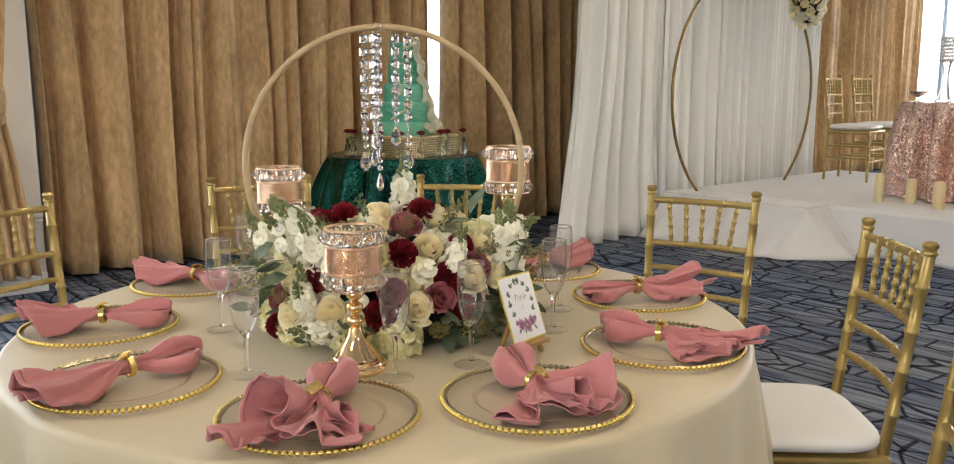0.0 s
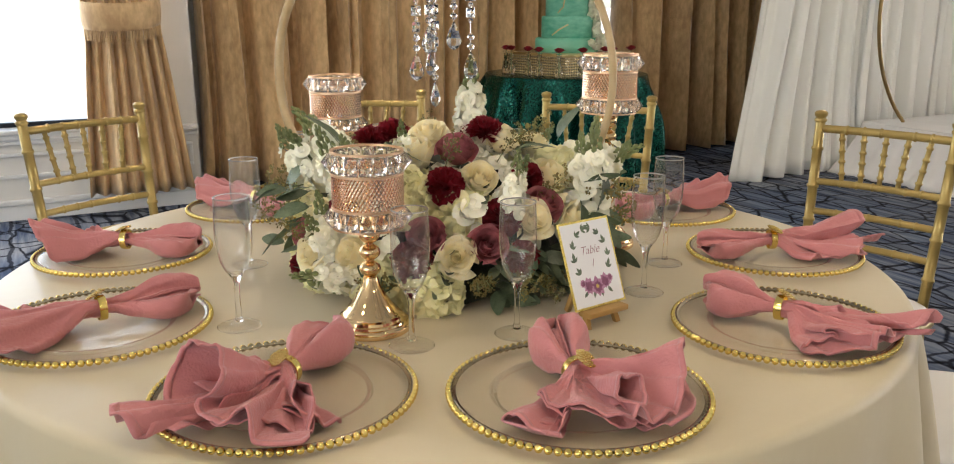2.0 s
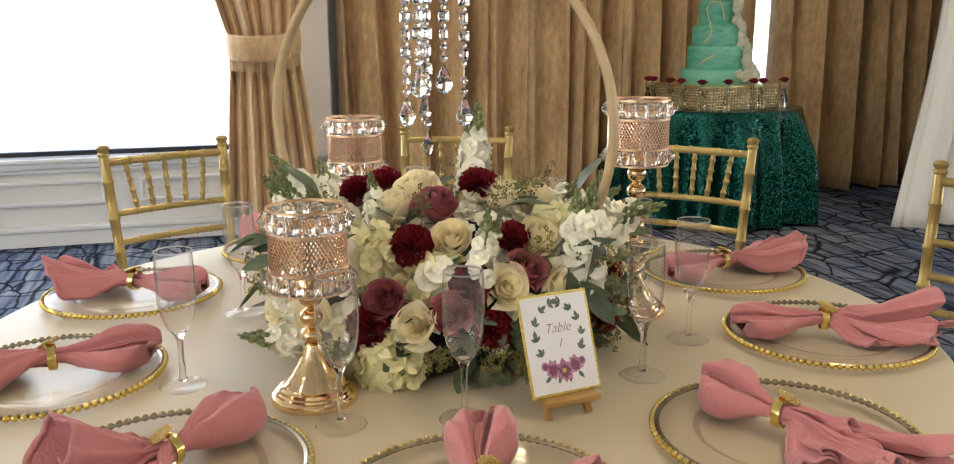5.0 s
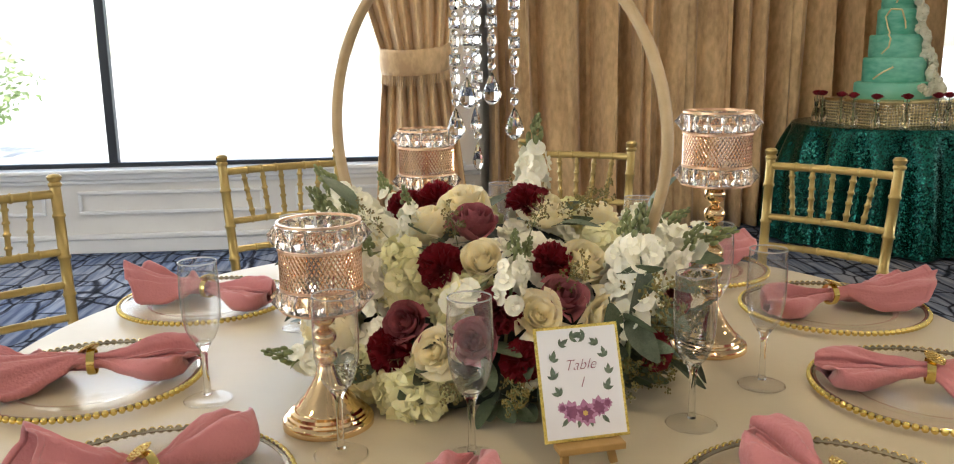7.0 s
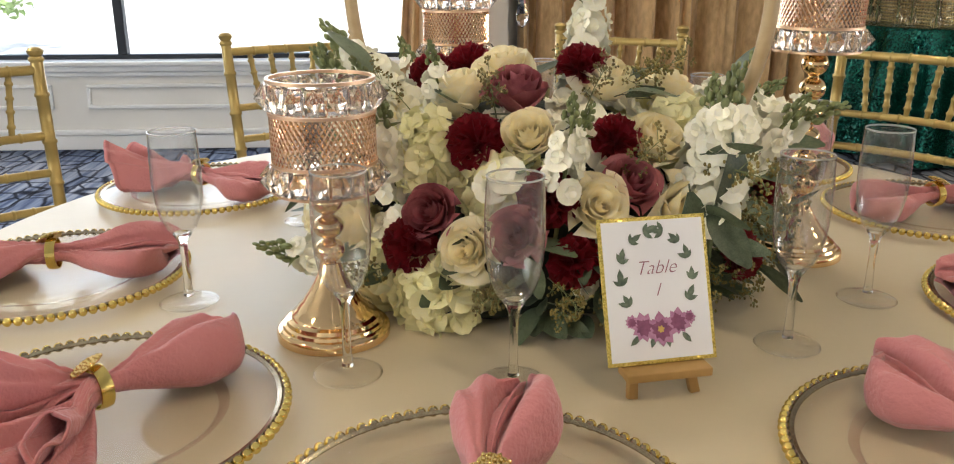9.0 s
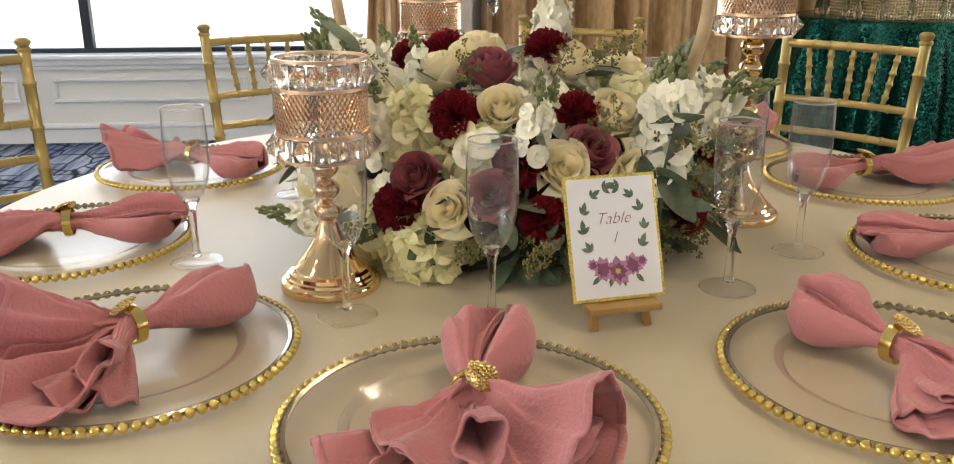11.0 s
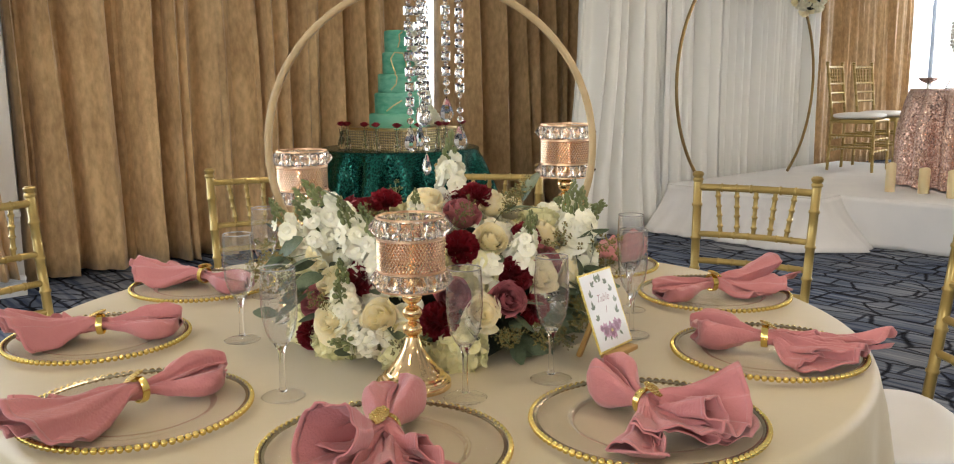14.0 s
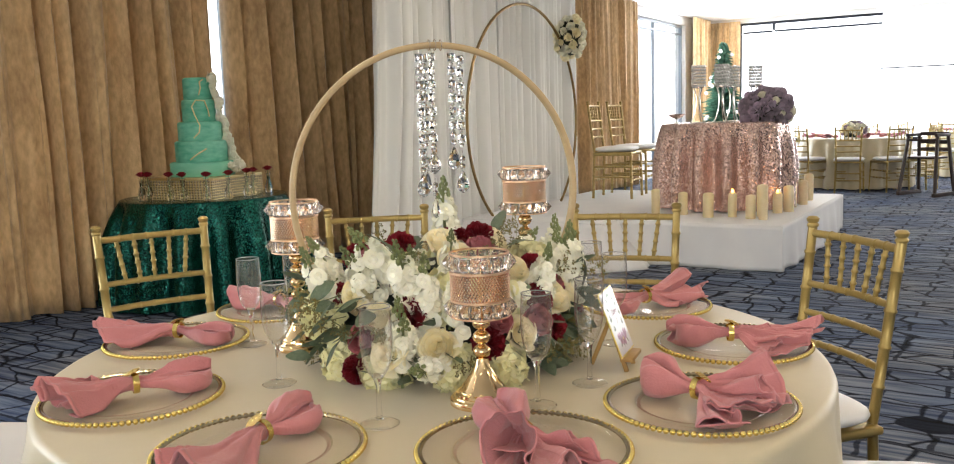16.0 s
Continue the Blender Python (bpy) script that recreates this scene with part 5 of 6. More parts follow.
def arrangement():
    t = thing("floral_arrangement", "low mound of cream, mauve and burgundy flowers with eucalyptus", "flowers", at(*FC))
    rng = random.Random(11)

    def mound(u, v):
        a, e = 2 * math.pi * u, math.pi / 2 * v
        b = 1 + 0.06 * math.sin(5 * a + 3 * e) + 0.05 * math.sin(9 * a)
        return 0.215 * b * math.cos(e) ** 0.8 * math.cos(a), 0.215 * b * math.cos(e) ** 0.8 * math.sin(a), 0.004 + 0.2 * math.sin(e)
    # filler under the heads, coloured as dark as the shaded gaps
    part("foliage_base", grid(40, 12, mound, True), MAT["gap_shade"], t, "dark green foliage base, near-black as shade between the flowers")
    roses = {}
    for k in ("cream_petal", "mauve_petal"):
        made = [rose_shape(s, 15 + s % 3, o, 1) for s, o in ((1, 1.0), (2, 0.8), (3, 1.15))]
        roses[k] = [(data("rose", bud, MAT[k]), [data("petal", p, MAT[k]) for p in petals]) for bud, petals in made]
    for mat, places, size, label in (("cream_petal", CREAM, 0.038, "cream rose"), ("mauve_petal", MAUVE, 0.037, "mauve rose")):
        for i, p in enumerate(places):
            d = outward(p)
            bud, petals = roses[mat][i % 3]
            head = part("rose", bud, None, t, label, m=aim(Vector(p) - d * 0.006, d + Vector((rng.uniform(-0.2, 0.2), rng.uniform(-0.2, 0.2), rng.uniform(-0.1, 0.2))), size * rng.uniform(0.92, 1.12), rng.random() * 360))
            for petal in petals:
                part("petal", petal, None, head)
    carn = [data("carnation", carnation_shape(s), MAT["red_petal"]) for s in (4, 5)]
    for i, p in enumerate(RED):
        d = outward(p)
        part("carnation", carn[i % 2], None, t, "burgundy carnation", m=aim(Vector(p) - d * 0.014, d, rng.uniform(0.028, 0.035), rng.random() * 360))
    hyd = [data("hydrangea", hydrangea_shape(s), MAT["hydrangea"]) for s in (6, 7)]
    for i, p in enumerate(HYDRANGEA):
        d = outward(p)
        part("hydrangea", hyd[i % 2], None, t, "creamy green hydrangea head", m=aim(Vector(p) - d * 0.03, d, rng.uniform(0.042, 0.054), rng.random() * 360))
    st = []
    for s in (8, 9, 10):
        a, b = stock_shapes(s)
        st.append(([data("floret", f, MAT["white_petal"]) for f in a], data("stem", b, MAT["stem"])))
    for i, (p, d, l) in enumerate(STOCK):
        m = aim(p, d, l, rng.random() * 360)
        s = part("stock", st[i % 3][1], None, t, "white stock stem", m=m)
        for f in st[i % 3][0]:
            part("floret", f, None, s, "white floret")
    # loose white blooms between the heads
    bloom = data("bloom", weld(join(*[moved(floret(1.1 - 0.55 * k, 4, rng, 0.1 + 0.6 * k), pose(0, 0, 0, 0, 0, 45 * k)) for k in range(2)])), MAT["white_petal"])
    for k in range(84):
        a = rng.uniform(-170, 20) if k % 4 else rng.uniform(20, 190)
        e = radians(rng.uniform(8, 80))
        p = Vector((0.262 * math.cos(e) ** 0.75 * math.cos(radians(a)), 0.262 * math.cos(e) ** 0.75 * math.sin(radians(a)), 0.235 * math.sin(e) ** 0.8))
        d = outward(p)
        part("bloom", bloom, None, t, m=aim(p - d * 0.018, d + Vector((rng.uniform(-0.4, 0.4), rng.uniform(-0.4, 0.4), rng.uniform(-0.2, 0.4))), rng.uniform(0.014, 0.021), rng.random() * 360))
    for p in ((0.165, -0.235, 0.205), (0.185, -0.225, 0.215), (0.19, -0.165, 0.24), (-0.054, -0.215, 0.163), (-0.07, -0.21, 0.15)):
        d = outward(p)
        part("bloom", bloom, None, t, m=aim(p, d + Vector((rng.uniform(-0.3, 0.3), rng.uniform(-0.3, 0.3), rng.uniform(-0.2, 0.3))), rng.uniform(0.017, 0.021), rng.random() * 360))
    leaves = [data("leaf", leaf_shape(b, w), MAT["leaf"]) for b, w in ((0.15, 0.2), (0.35, 0.26), (0.05, 0.17))]
    for k in range(130):
        a = radians(rng.uniform(-180, 180))
        low = k % 4 != 0
        e = radians(rng.uniform(0, 22) if low else rng.uniform(25, 80))
        rr = 0.25 if low else 0.245
        p = Vector((rr * math.cos(e) ** 0.75 * math.cos(a), rr * math.cos(e) ** 0.75 * math.sin(a), 0.012 + 0.22 * math.sin(e) ** 0.8))
        o = Vector((math.cos(a), math.sin(a), rng.uniform(-0.12, 0.5) if low else rng.uniform(0.1, 0.9)))
        o += Vector((rng.uniform(-0.7, 0.7), rng.uniform(-0.7, 0.7), 0))
        part("leaf", leaves[k % 3], None, t, m=aim(p - o.normalized() * 0.02, o, rng.uniform(0.045, 0.07), 0, "Y") @ pose(0, 0, 0, 0, rng.uniform(-60, 60), 0))
    for k in range(34):
        a = radians(rng.uniform(-100, -25))
        p = Vector((0.235 * math.cos(a), 0.235 * math.sin(a), rng.uniform(0.006, 0.085)))
        o = Vector((math.cos(a) + rng.uniform(-0.6, 0.6), math.sin(a) + rng.uniform(-0.4, 0.4), rng.uniform(-0.25, 0.25)))
        part("leaf", leaves[k % 3], None, t, m=aim(p, o, rng.uniform(0.045, 0.065), 0, "Y") @ pose(0, 0, 0, 0, rng.uniform(-60, 60), 0))
    for k in range(40):
        a = radians(rng.uniform(115, 185) if k % 2 else rng.uniform(-60, 15))
        rr = rng.uniform(0.24, 0.3)
        p = Vector((rr * math.cos(a), rr * math.sin(a), rng.uniform(0.04, 0.19)))
        o = Vector((math.cos(a) + rng.uniform(-0.6, 0.6), math.sin(a) + rng.uniform(-0.6, 0.6), rng.uniform(-0.8, 0.5)))
        part("leaf", leaves[k % 3], None, t, m=aim(p, o, rng.uniform(0.045, 0.065), 0, "Y") @ pose(0, 0, 0, 0, rng.uniform(-60, 60), 0))
    for p, o, l in (((-0.2, -0.03, 0.24), (-0.35, 0.2, 0.7), 0.075), ((0.08, -0.12, 0.23), (0.6, -0.3, 0.25), 0.06), ((0.14, -0.08, 0.22), (0.3, -0.5, 0.1), 0.06), ((0.2, -0.12, 0.19), (0.3, -0.2, -0.8), 0.085), ((0.25, 0.02, 0.22), (0.3, 0.0, 0.8), 0.07), ((0.17, -0.24, 0.2), (0.1, -0.15, -0.9), 0.085), ((0.13, -0.24, 0.15), (0.1, -0.2, -0.7), 0.07)):
        part("leaf", leaves[1], None, t, "large eucalyptus leaf", m=aim(p, o, l, 0, "Y"))
    sp = []
    for s in (12, 13, 14):
        a, b = sprig_shapes(s)
        sp.append((data("seed_head", a, MAT["seed"]), data("sprig", b, MAT["stem"])))
    for k in range(14):
        a = radians(rng.uniform(120, 190) if k % 2 else rng.uniform(-60, 10))
        p = Vector((0.25 * math.cos(a), 0.25 * math.sin(a), rng.uniform(0.05, 0.22)))
        o = Vector((math.cos(a) + rng.uniform(-0.4, 0.4), math.sin(a) + rng.uniform(-0.4, 0.4), rng.uniform(-0.4, 0.5)))
        s = part("sprig", sp[k % 3][1], None, t, "seeded eucalyptus sprig", m=aim(p, o, rng.uniform(0.06, 0.09), 0, "Y"))
        part("seed_head", sp[k % 3][0], None, s)
    for k in range(18):
        a = radians(rng.uniform(-105, -30))
        p = Vector((0.235 * math.cos(a), 0.235 * math.sin(a), rng.uniform(0.015, 0.07)))
        o = Vector((math.cos(a) + rng.uniform(-0.5, 0.5), math.sin(a) + rng.uniform(-0.3, 0.3), rng.uniform(-0.12, 0.25)))
        s = part("sprig", sp[k % 3][1], None, t, "seeded eucalyptus sprig", m=aim(p, o, rng.uniform(0.05, 0.07), 0, "Y"))
        part("seed_head", sp[k % 3][0], None, s)
    for k in range(20):
        a = radians(rng.uniform(-180, 180) if k % 3 else rng.uniform(-150, -20))
        low = k % 5 < 3
        e = radians(rng.uniform(0, 12) if low else rng.uniform(20, 75))
        p = Vector((0.24 * math.cos(e) ** 0.75 * math.cos(a), 0.24 * math.cos(e) ** 0.75 * math.sin(a), 0.018 + 0.225 * math.sin(e) ** 0.8))
        o = Vector((math.cos(a) + rng.uniform(-0.5, 0.5), math.sin(a) + rng.uniform(-0.5, 0.5), rng.uniform(-0.03, 0.2) if low else rng.uniform(0.3, 1.2)))
        m = aim(p, o, rng.uniform(0.05, 0.075), 0, "Y")
        s = part("sprig", sp[k % 3][1], None, t, "seeded eucalyptus sprig", m=m)
        part("seed_head", sp[k % 3][0], None, s)


arrangement()

# ---- napkins ----


def ease(u):
    return u * u * (3 - 2 * u)


def glide(a, b, c, d, t):
    """A smooth curve from b to c, with a and d before and after."""
    return b + 0.5 * t * (c - a + t * (2 * a - 5 * b + 4 * c - d + t * (3 * (b - c) + d - a)))


def fanned(folds, rng, zr=0.031, start=0.0):
    """The open end of a napkin: one sheet that leaves the ring as a cone and runs through its folds. folds: direction, rise (degrees) and reach (m), fold by fold."""
    ring = [(i / (len(folds) - 1)) for i in range(len(folds))]
    per, rows = 12, 3 if start else 24
    ripple = [rng.choice((-1, 1)) * rng.uniform(0.5, 2.8) for _ in folds]
    lines = []
    n = len(folds)
    for i in range(n - 1):
        p = [folds[max(0, min(n - 1, j))] for j in (i - 1, i, i + 1, i + 2)]
        for k in range(per + (i == n - 2)):
            t = k / per
            az, el = (glide(p[0][c], p[1][c], p[2][c], p[3][c], t) for c in (0, 1))
            el += ripple[i] * math.sin(2 * math.pi * t)
            az += 0.6 * ripple[i + 1] * math.sin(2 * math.pi * t)
            reach = p[1][2] + (p[2][2] - p[1][2]) * t
            psi = 2 * math.pi * 1.6 * (ring[i] + (ring[i + 1] - ring[i]) * t)
            lines.append((radians(az), radians(max(0.0, el)), reach, psi))
    ph = [rng.random() * 6.3 for _ in range(3)]
    vs, fs = [], []
    for az, el, reach, psi in lines:
        for j in range(rows):
            u = start + (1 - start) * j / (rows - 1)
            k = ease(min(1, u * 1.5))
            l = reach * u
            bow = 1 + 0.16 * math.sin(math.pi * u)
            side = 0.0105 * (1 - k) * math.cos(psi)
            x = l * math.cos(az) * math.cos(el * 0.8)
            y = l * math.sin(az) * math.cos(el * 0.8) + side
            z = (zr + 0.0095 * math.sin(psi)) * (1 - k) + l * math.sin(el) * bow + 0.004 * k
            z += 0.0025 * math.sin(26 * l + 5 * az + ph[0]) * u
            vs.append((x, y, z))
    for i in range(len(lines) - 1):
        for j in range(rows - 1):
            fs.append([i * rows + j, i * rows + j + 1, (i + 1) * rows + j + 1, (i + 1) * rows + j])
    return vs, fs


# cross-section of a closed end, in half widths and heights: rolled lips at both sides, folds between them
LIPS = [(-0.02, 0.95), (0.2, 0.86), (0.05, 0.66), (-0.2, 0.78), (-0.38, 1.1), (-0.68, 1.27), (-0.98, 0.98), (-1.02, 0.45), (-0.62, 0.03), (0.0, 0.0), (0.6, 0.03), (1.04, 0.45), (1.0, 1.0), (0.72, 1.3), (0.42, 1.2), (0.28, 0.9), (0.12, 0.78), (0.0, 1.0)]


def looped(rng, long, wide, tall, slit, bend, zr=0.031):
    """The closed end of a napkin: a pouch with a rounded nose that swells from the ring."""
    c, d = math.cos(radians(slit)), math.sin(radians(slit))
    ring = [(x * c - (z - 0.65) * d + rng.uniform(-0.07, 0.07), max(0.0, 0.65 + x * d + (z - 0.65) * c + rng.uniform(-0.07, 0.07))) for x, z in LIPS]
    n, per, rows = len(ring), 6, 28
    line = []
    for i in range(n - 1):
        p = [ring[max(0, min(n - 1, j))] for j in (i - 1, i, i + 1, i + 2)]
        for k in range(per + (i == n - 2)):
            line.append(tuple(glide(p[0][e], p[1][e], p[2][e], p[3][e], k / per) for e in (0, 1)))
    turn, ph = radians(bend), rng.random() * 6

    def f(v, u):
        x, z = line[round(v * (len(line) - 1))]
        k = ease(min(1, u * 1.5))
        nose = max(0.0, (u - 0.7) / 0.3)
        shut = math.sqrt(max(0.03, 1 - nose ** 2.4))
        swell = math.sin(math.pi / 2 * min(1, 0.12 + u / 0.7)) ** 1.1
        l = long * u * (1 - 0.07 * x * x * nose) * (1 + 0.05 * math.sin(2 * x + ph))
        off = (0.0105 * (1 - k) + wide * swell * k * shut) * x
        high = (zr + 0.011 * (z - 0.65)) * (1 - k) + (0.003 + tall * (0.35 + 0.65 * swell) * (z * (1 - 0.3 * nose ** 2) + 0.2 * nose ** 2)) * k
        a = turn * (0.3 + 0.7 * u)
        return -l * math.cos(a) + off * math.sin(a), -l * math.sin(a) - off * math.cos(a), max(0.0035, high)
    return grid(len(line), rows, f)


def napkin_cloth(seed, folds, long, wide, tall, slit, bend, hem=False):
    """A napkin drawn through a ring: its closed end towards the table's middle (-x), its open end outwards (+x)."""
    rng = random.Random(seed)
    under = [(a * 0.92 + rng.uniform(-9, 9), max(0.0, e * 0.5 + rng.uniform(-2, 3)), r * rng.uniform(0.84, 0.96)) for a, e, r in folds[::2]]
    upper = random.Random(seed + 500)
    if hem:
        vs, fs = fanned(folds, upper, start=0.945)
    else:
        vs, fs = join(fanned(folds, upper), fanned(under, rng, 0.027), looped(rng, long, wide, tall, slit, bend))
    off = Vector((seed * 1.7, seed * 0.9, 0.0))
    wrinkled = []
    for v in vs:
        p = Vector(v)
        far = min(1.0, abs(p.x) / 0.03)
        d = noise.noise_vector(p * 20 + off) * 0.0034 + noise.noise_vector(p * 60 + off) * 0.0012
        ang = math.atan2(p.y, p.x) * 7
        ridge = 1 - abs(noise.noise(Vector((math.hypot(p.x, p.y) * 9, ang, p.z * 22)) + off)) * 2.4
        d.z += 0.0042 * ridge * min(1.0, p.z / 0.02) - 0.001
        p += d * far
        rim = ease(min(1.0, max(0.0, (math.hypot(p.x, p.y) - 0.118) / 0.026)))
        wrinkled.append((p.x, p.y, max(0.0032 + 0.0165 * rim, p.z)))
    return wrinkled, fs


def ring_parts(t, roll):
    band = lathe([(0.0172, -0.0055), (0.0188, -0.0055), (0.0192, 0), (0.0188, 0.0055), (0.0172, 0.0055)], 32, True)
    part("ring_band", moved(band, at(0.0, 0, 0.031) @ pose(0, 0, 0, 0, 90, 0)), MAT["bead_gold"], t, "polished gold ring")
    rng = random.Random(3)
    studs = [lathe([(0.0175, 0), (0.0185, 0.0012), (0.013, 0.004), (1e-5, 0.0055)], 24)]
    for k in range(44):
        r = 0.0182 * math.sqrt((k + 0.5) / 44)
        a = k * 2.4
        studs.append(moved(ball(0.0023, 6, 4), at(r * math.cos(a), r * math.sin(a), 0.0058 - 11 * r * r)))
    studs = [moved(s, at(0, 0, 0.031) @ pose(0, 0, 0, roll, 0, 0) @ pose(0.004, 0, 0.0185, 0, 22, 0) @ Matrix.Diagonal((0.8, 0.8, 0.8, 1))) for s in studs]
    part("brooch", join(*studs), MAT["brooch_gold"], t, "round gold brooch set with small stones")


# the folds of the open ends: direction and rise in degrees, reach in metres
STANDING = [(-44, 1, 0.19), (-30, 9, 0.215), (-22, 3, 0.19), (-34, 12, 0.15), (-42, 30, 0.14), (-30, 44, 0.14), (-14, 42, 0.125), (-8, 26, 0.13), (-16, 14, 0.14), (0, 10, 0.15), (10, 17, 0.14), (18, 6, 0.165), (34, 4, 0.17), (42, 12, 0.125), (50, 25, 0.085), (40, 31, 0.08), (34, 19, 0.1), (46, 7, 0.12), (60, 0, 0.115)]
TRUMPET = [(-30, 0, 0.15), (-62, 1, 0.13), (-54, 9, 0.14), (-36, 6, 0.15), (-30, 12, 0.11), (-54, 19, 0.09), (-28, 18, 0.11), (0, 12, 0.135), (12, 14, 0.13), (20, 26, 0.115), (8, 32, 0.11), (0, 22, 0.115), (12, 11, 0.135), (26, 9, 0.145), (40, 22, 0.145), (54, 33, 0.14), (70, 26, 0.132), (74, 10, 0.13), (58, 1, 0.14), (36, 0, 0.15), (20, 0, 0.15)]
POINTED = [(34, 0, 0.16), (26, 4, 0.2), (15, 13, 0.215), (4, 13, 0.17), (14, 24, 0.1), (4, 33, 0.085), (-6, 24, 0.095), (-8, 18, 0.13), (-24, 16, 0.155), (-44, 15, 0.1), (-34, 9, 0.11), (-56, 8, 0.095), (-66, 2, 0.1), (-50, 0, 0.13), (-32, 5, 0.155), (-22, 15, 0.165), (-10, 14, 0.165), (-8, 3, 0.16), (12, 0, 0.17)]
LOBED = [(20, 0, 0.14), (46, 1, 0.14), (36, 17, 0.165), (20, 27, 0.19), (6, 22, 0.185), (12, 10, 0.15), (0, 8, 0.195), (-9, 13, 0.205), (-18, 17, 0.16), (-40, 10, 0.15), (-34, 1, 0.165), (-16, 0, 0.15), (-44, 2, 0.1), (-60, 10, 0.085), (-70, 1, 0.08)]
TWIN = [(30, 0, 0.12), (54, 2, 0.12), (44, 22, 0.15), (28, 31, 0.165), (16, 14, 0.15), (8, 22, 0.17), (-8, 27, 0.155), (-18, 10, 0.14), (-32, 3, 0.15), (-46, 16, 0.12), (-40, 30, 0.085), (-24, 30, 0.075), (-32, 10, 0.11), (-56, 1, 0.11)]
WAVED = [(10, 0, 0.15), (38, 1, 0.14), (28, 15, 0.19), (12, 23, 0.2), (-4, 16, 0.19), (2, 7, 0.18), (-18, 8, 0.17), (-28, 17, 0.165), (-36, 7, 0.14), (-30, 2, 0.15), (-50, 10, 0.125), (-44, 20, 0.11), (-34, 10, 0.13), (-58, 1, 0.11)]


def turned_over(folds):
    return [(-a, e, r) for a, e, r in folds]


def flattened(folds, share, spread=0.72, reach=1.04):
    return [(a * spread, e * share, r * reach) for a, e, r in folds]


# seed, folds, then the closed end's length, half width, half height, turn of its slit and bend
NAPKINS = [(31, STANDING, 0.142, 0.042, 0.042, -18, 2), (32, TRUMPET, 0.117, 0.037, 0.052, 0, -8), (33, flattened(POINTED, 0.85, 0.85, 1.0), 0.124, 0.04, 0.042, -14, -10), (34, flattened(LOBED, 0.75), 0.142, 0.045, 0.03, -24, 4), (35, turned_over(flattened(LOBED, 0.75)), 0.136, 0.043, 0.032, -20, 0),
           (36, turned_over(flattened(WAVED, 0.7)), 0.13, 0.042, 0.032, 10, 0), (37, flattened(TWIN, 0.6), 0.132, 0.042, 0.032, -14, 5), (38, flattened(LOBED, 0.65), 0.142, 0.046, 0.03, 12, -4), (39, flattened(TWIN, 0.8), 0.146, 0.047, 0.034, 20, 6), (40, flattened(WAVED, 0.8, 0.8), 0.144, 0.043, 0.033, 24, 4)]


def napkin(i, deg):
    a = radians(deg)
    t = thing("napkin", "dusty rose linen napkin drawn through a gold ring on a charger", "napkin", pose(TC[0] + (SR - 0.005) * math.cos(a), TC[1] + (SR - 0.005) * math.sin(a), TZ + 0.003, 0, 0, deg), "napkins round the table")
    part("cloth", napkin_cloth(*NAPKINS[i]), MAT["napkin"], t, smooth=70, thick=0.0016)
    part("hem", napkin_cloth(*NAPKINS[i], hem=True), MAT["napkin"], t, "turned and stitched hem", smooth=70, thick=0.0025)
    ring_parts(t, (24, -28, -20, 10, 0, 15, -10, 20, 12, 26)[i])


for i, deg in enumerate(SET):
    napkin(i, deg)

# ---- cake table ----
CREAM_ROSE = data("rose", rose_shape(21, 12, 1.0), MAT["cream_petal"])
WHITE_ROSE = data("rose", rose_shape(22, 12, 1.1), MAT["white_petal"])
RED_ROSE = data("rose_head", rose_shape(23, 12, 0.9), MAT["red_petal"])


def cake_stand():
    t = thing("cake_stand", "square pale gold cake stand faced with rows of crystals", "cake stand", pose(CAKE[0], CAKE[1], CT, 0, 0, 12))
    h, half = 0.15, 0.3
    part("top_plate", block(-half, half, -half, half, h - 0.018, h, 0.004), MAT["stand_gold"], t)
    part("core", block(-half + 0.012, half - 0.012, -half + 0.012, half - 0.012, 0, h - 0.018), MAT["stand_gold"], t)
    row = []
    for i in range(26):
        for j in range(7):
            row.append(moved(ball(0.0092, 6, 4), at(-half + 0.023 * (i + 0.55), -half + 0.004, 0.012 + 0.0185 * j)))
    face = data("crystal_face", join(*row), MAT["crystal_facing"])
    for k in range(4):
        part("crystal_face", face, None, t, "rows of small mirrored crystals", m=pose(0, 0, 0, 0, 0, 90 * k))


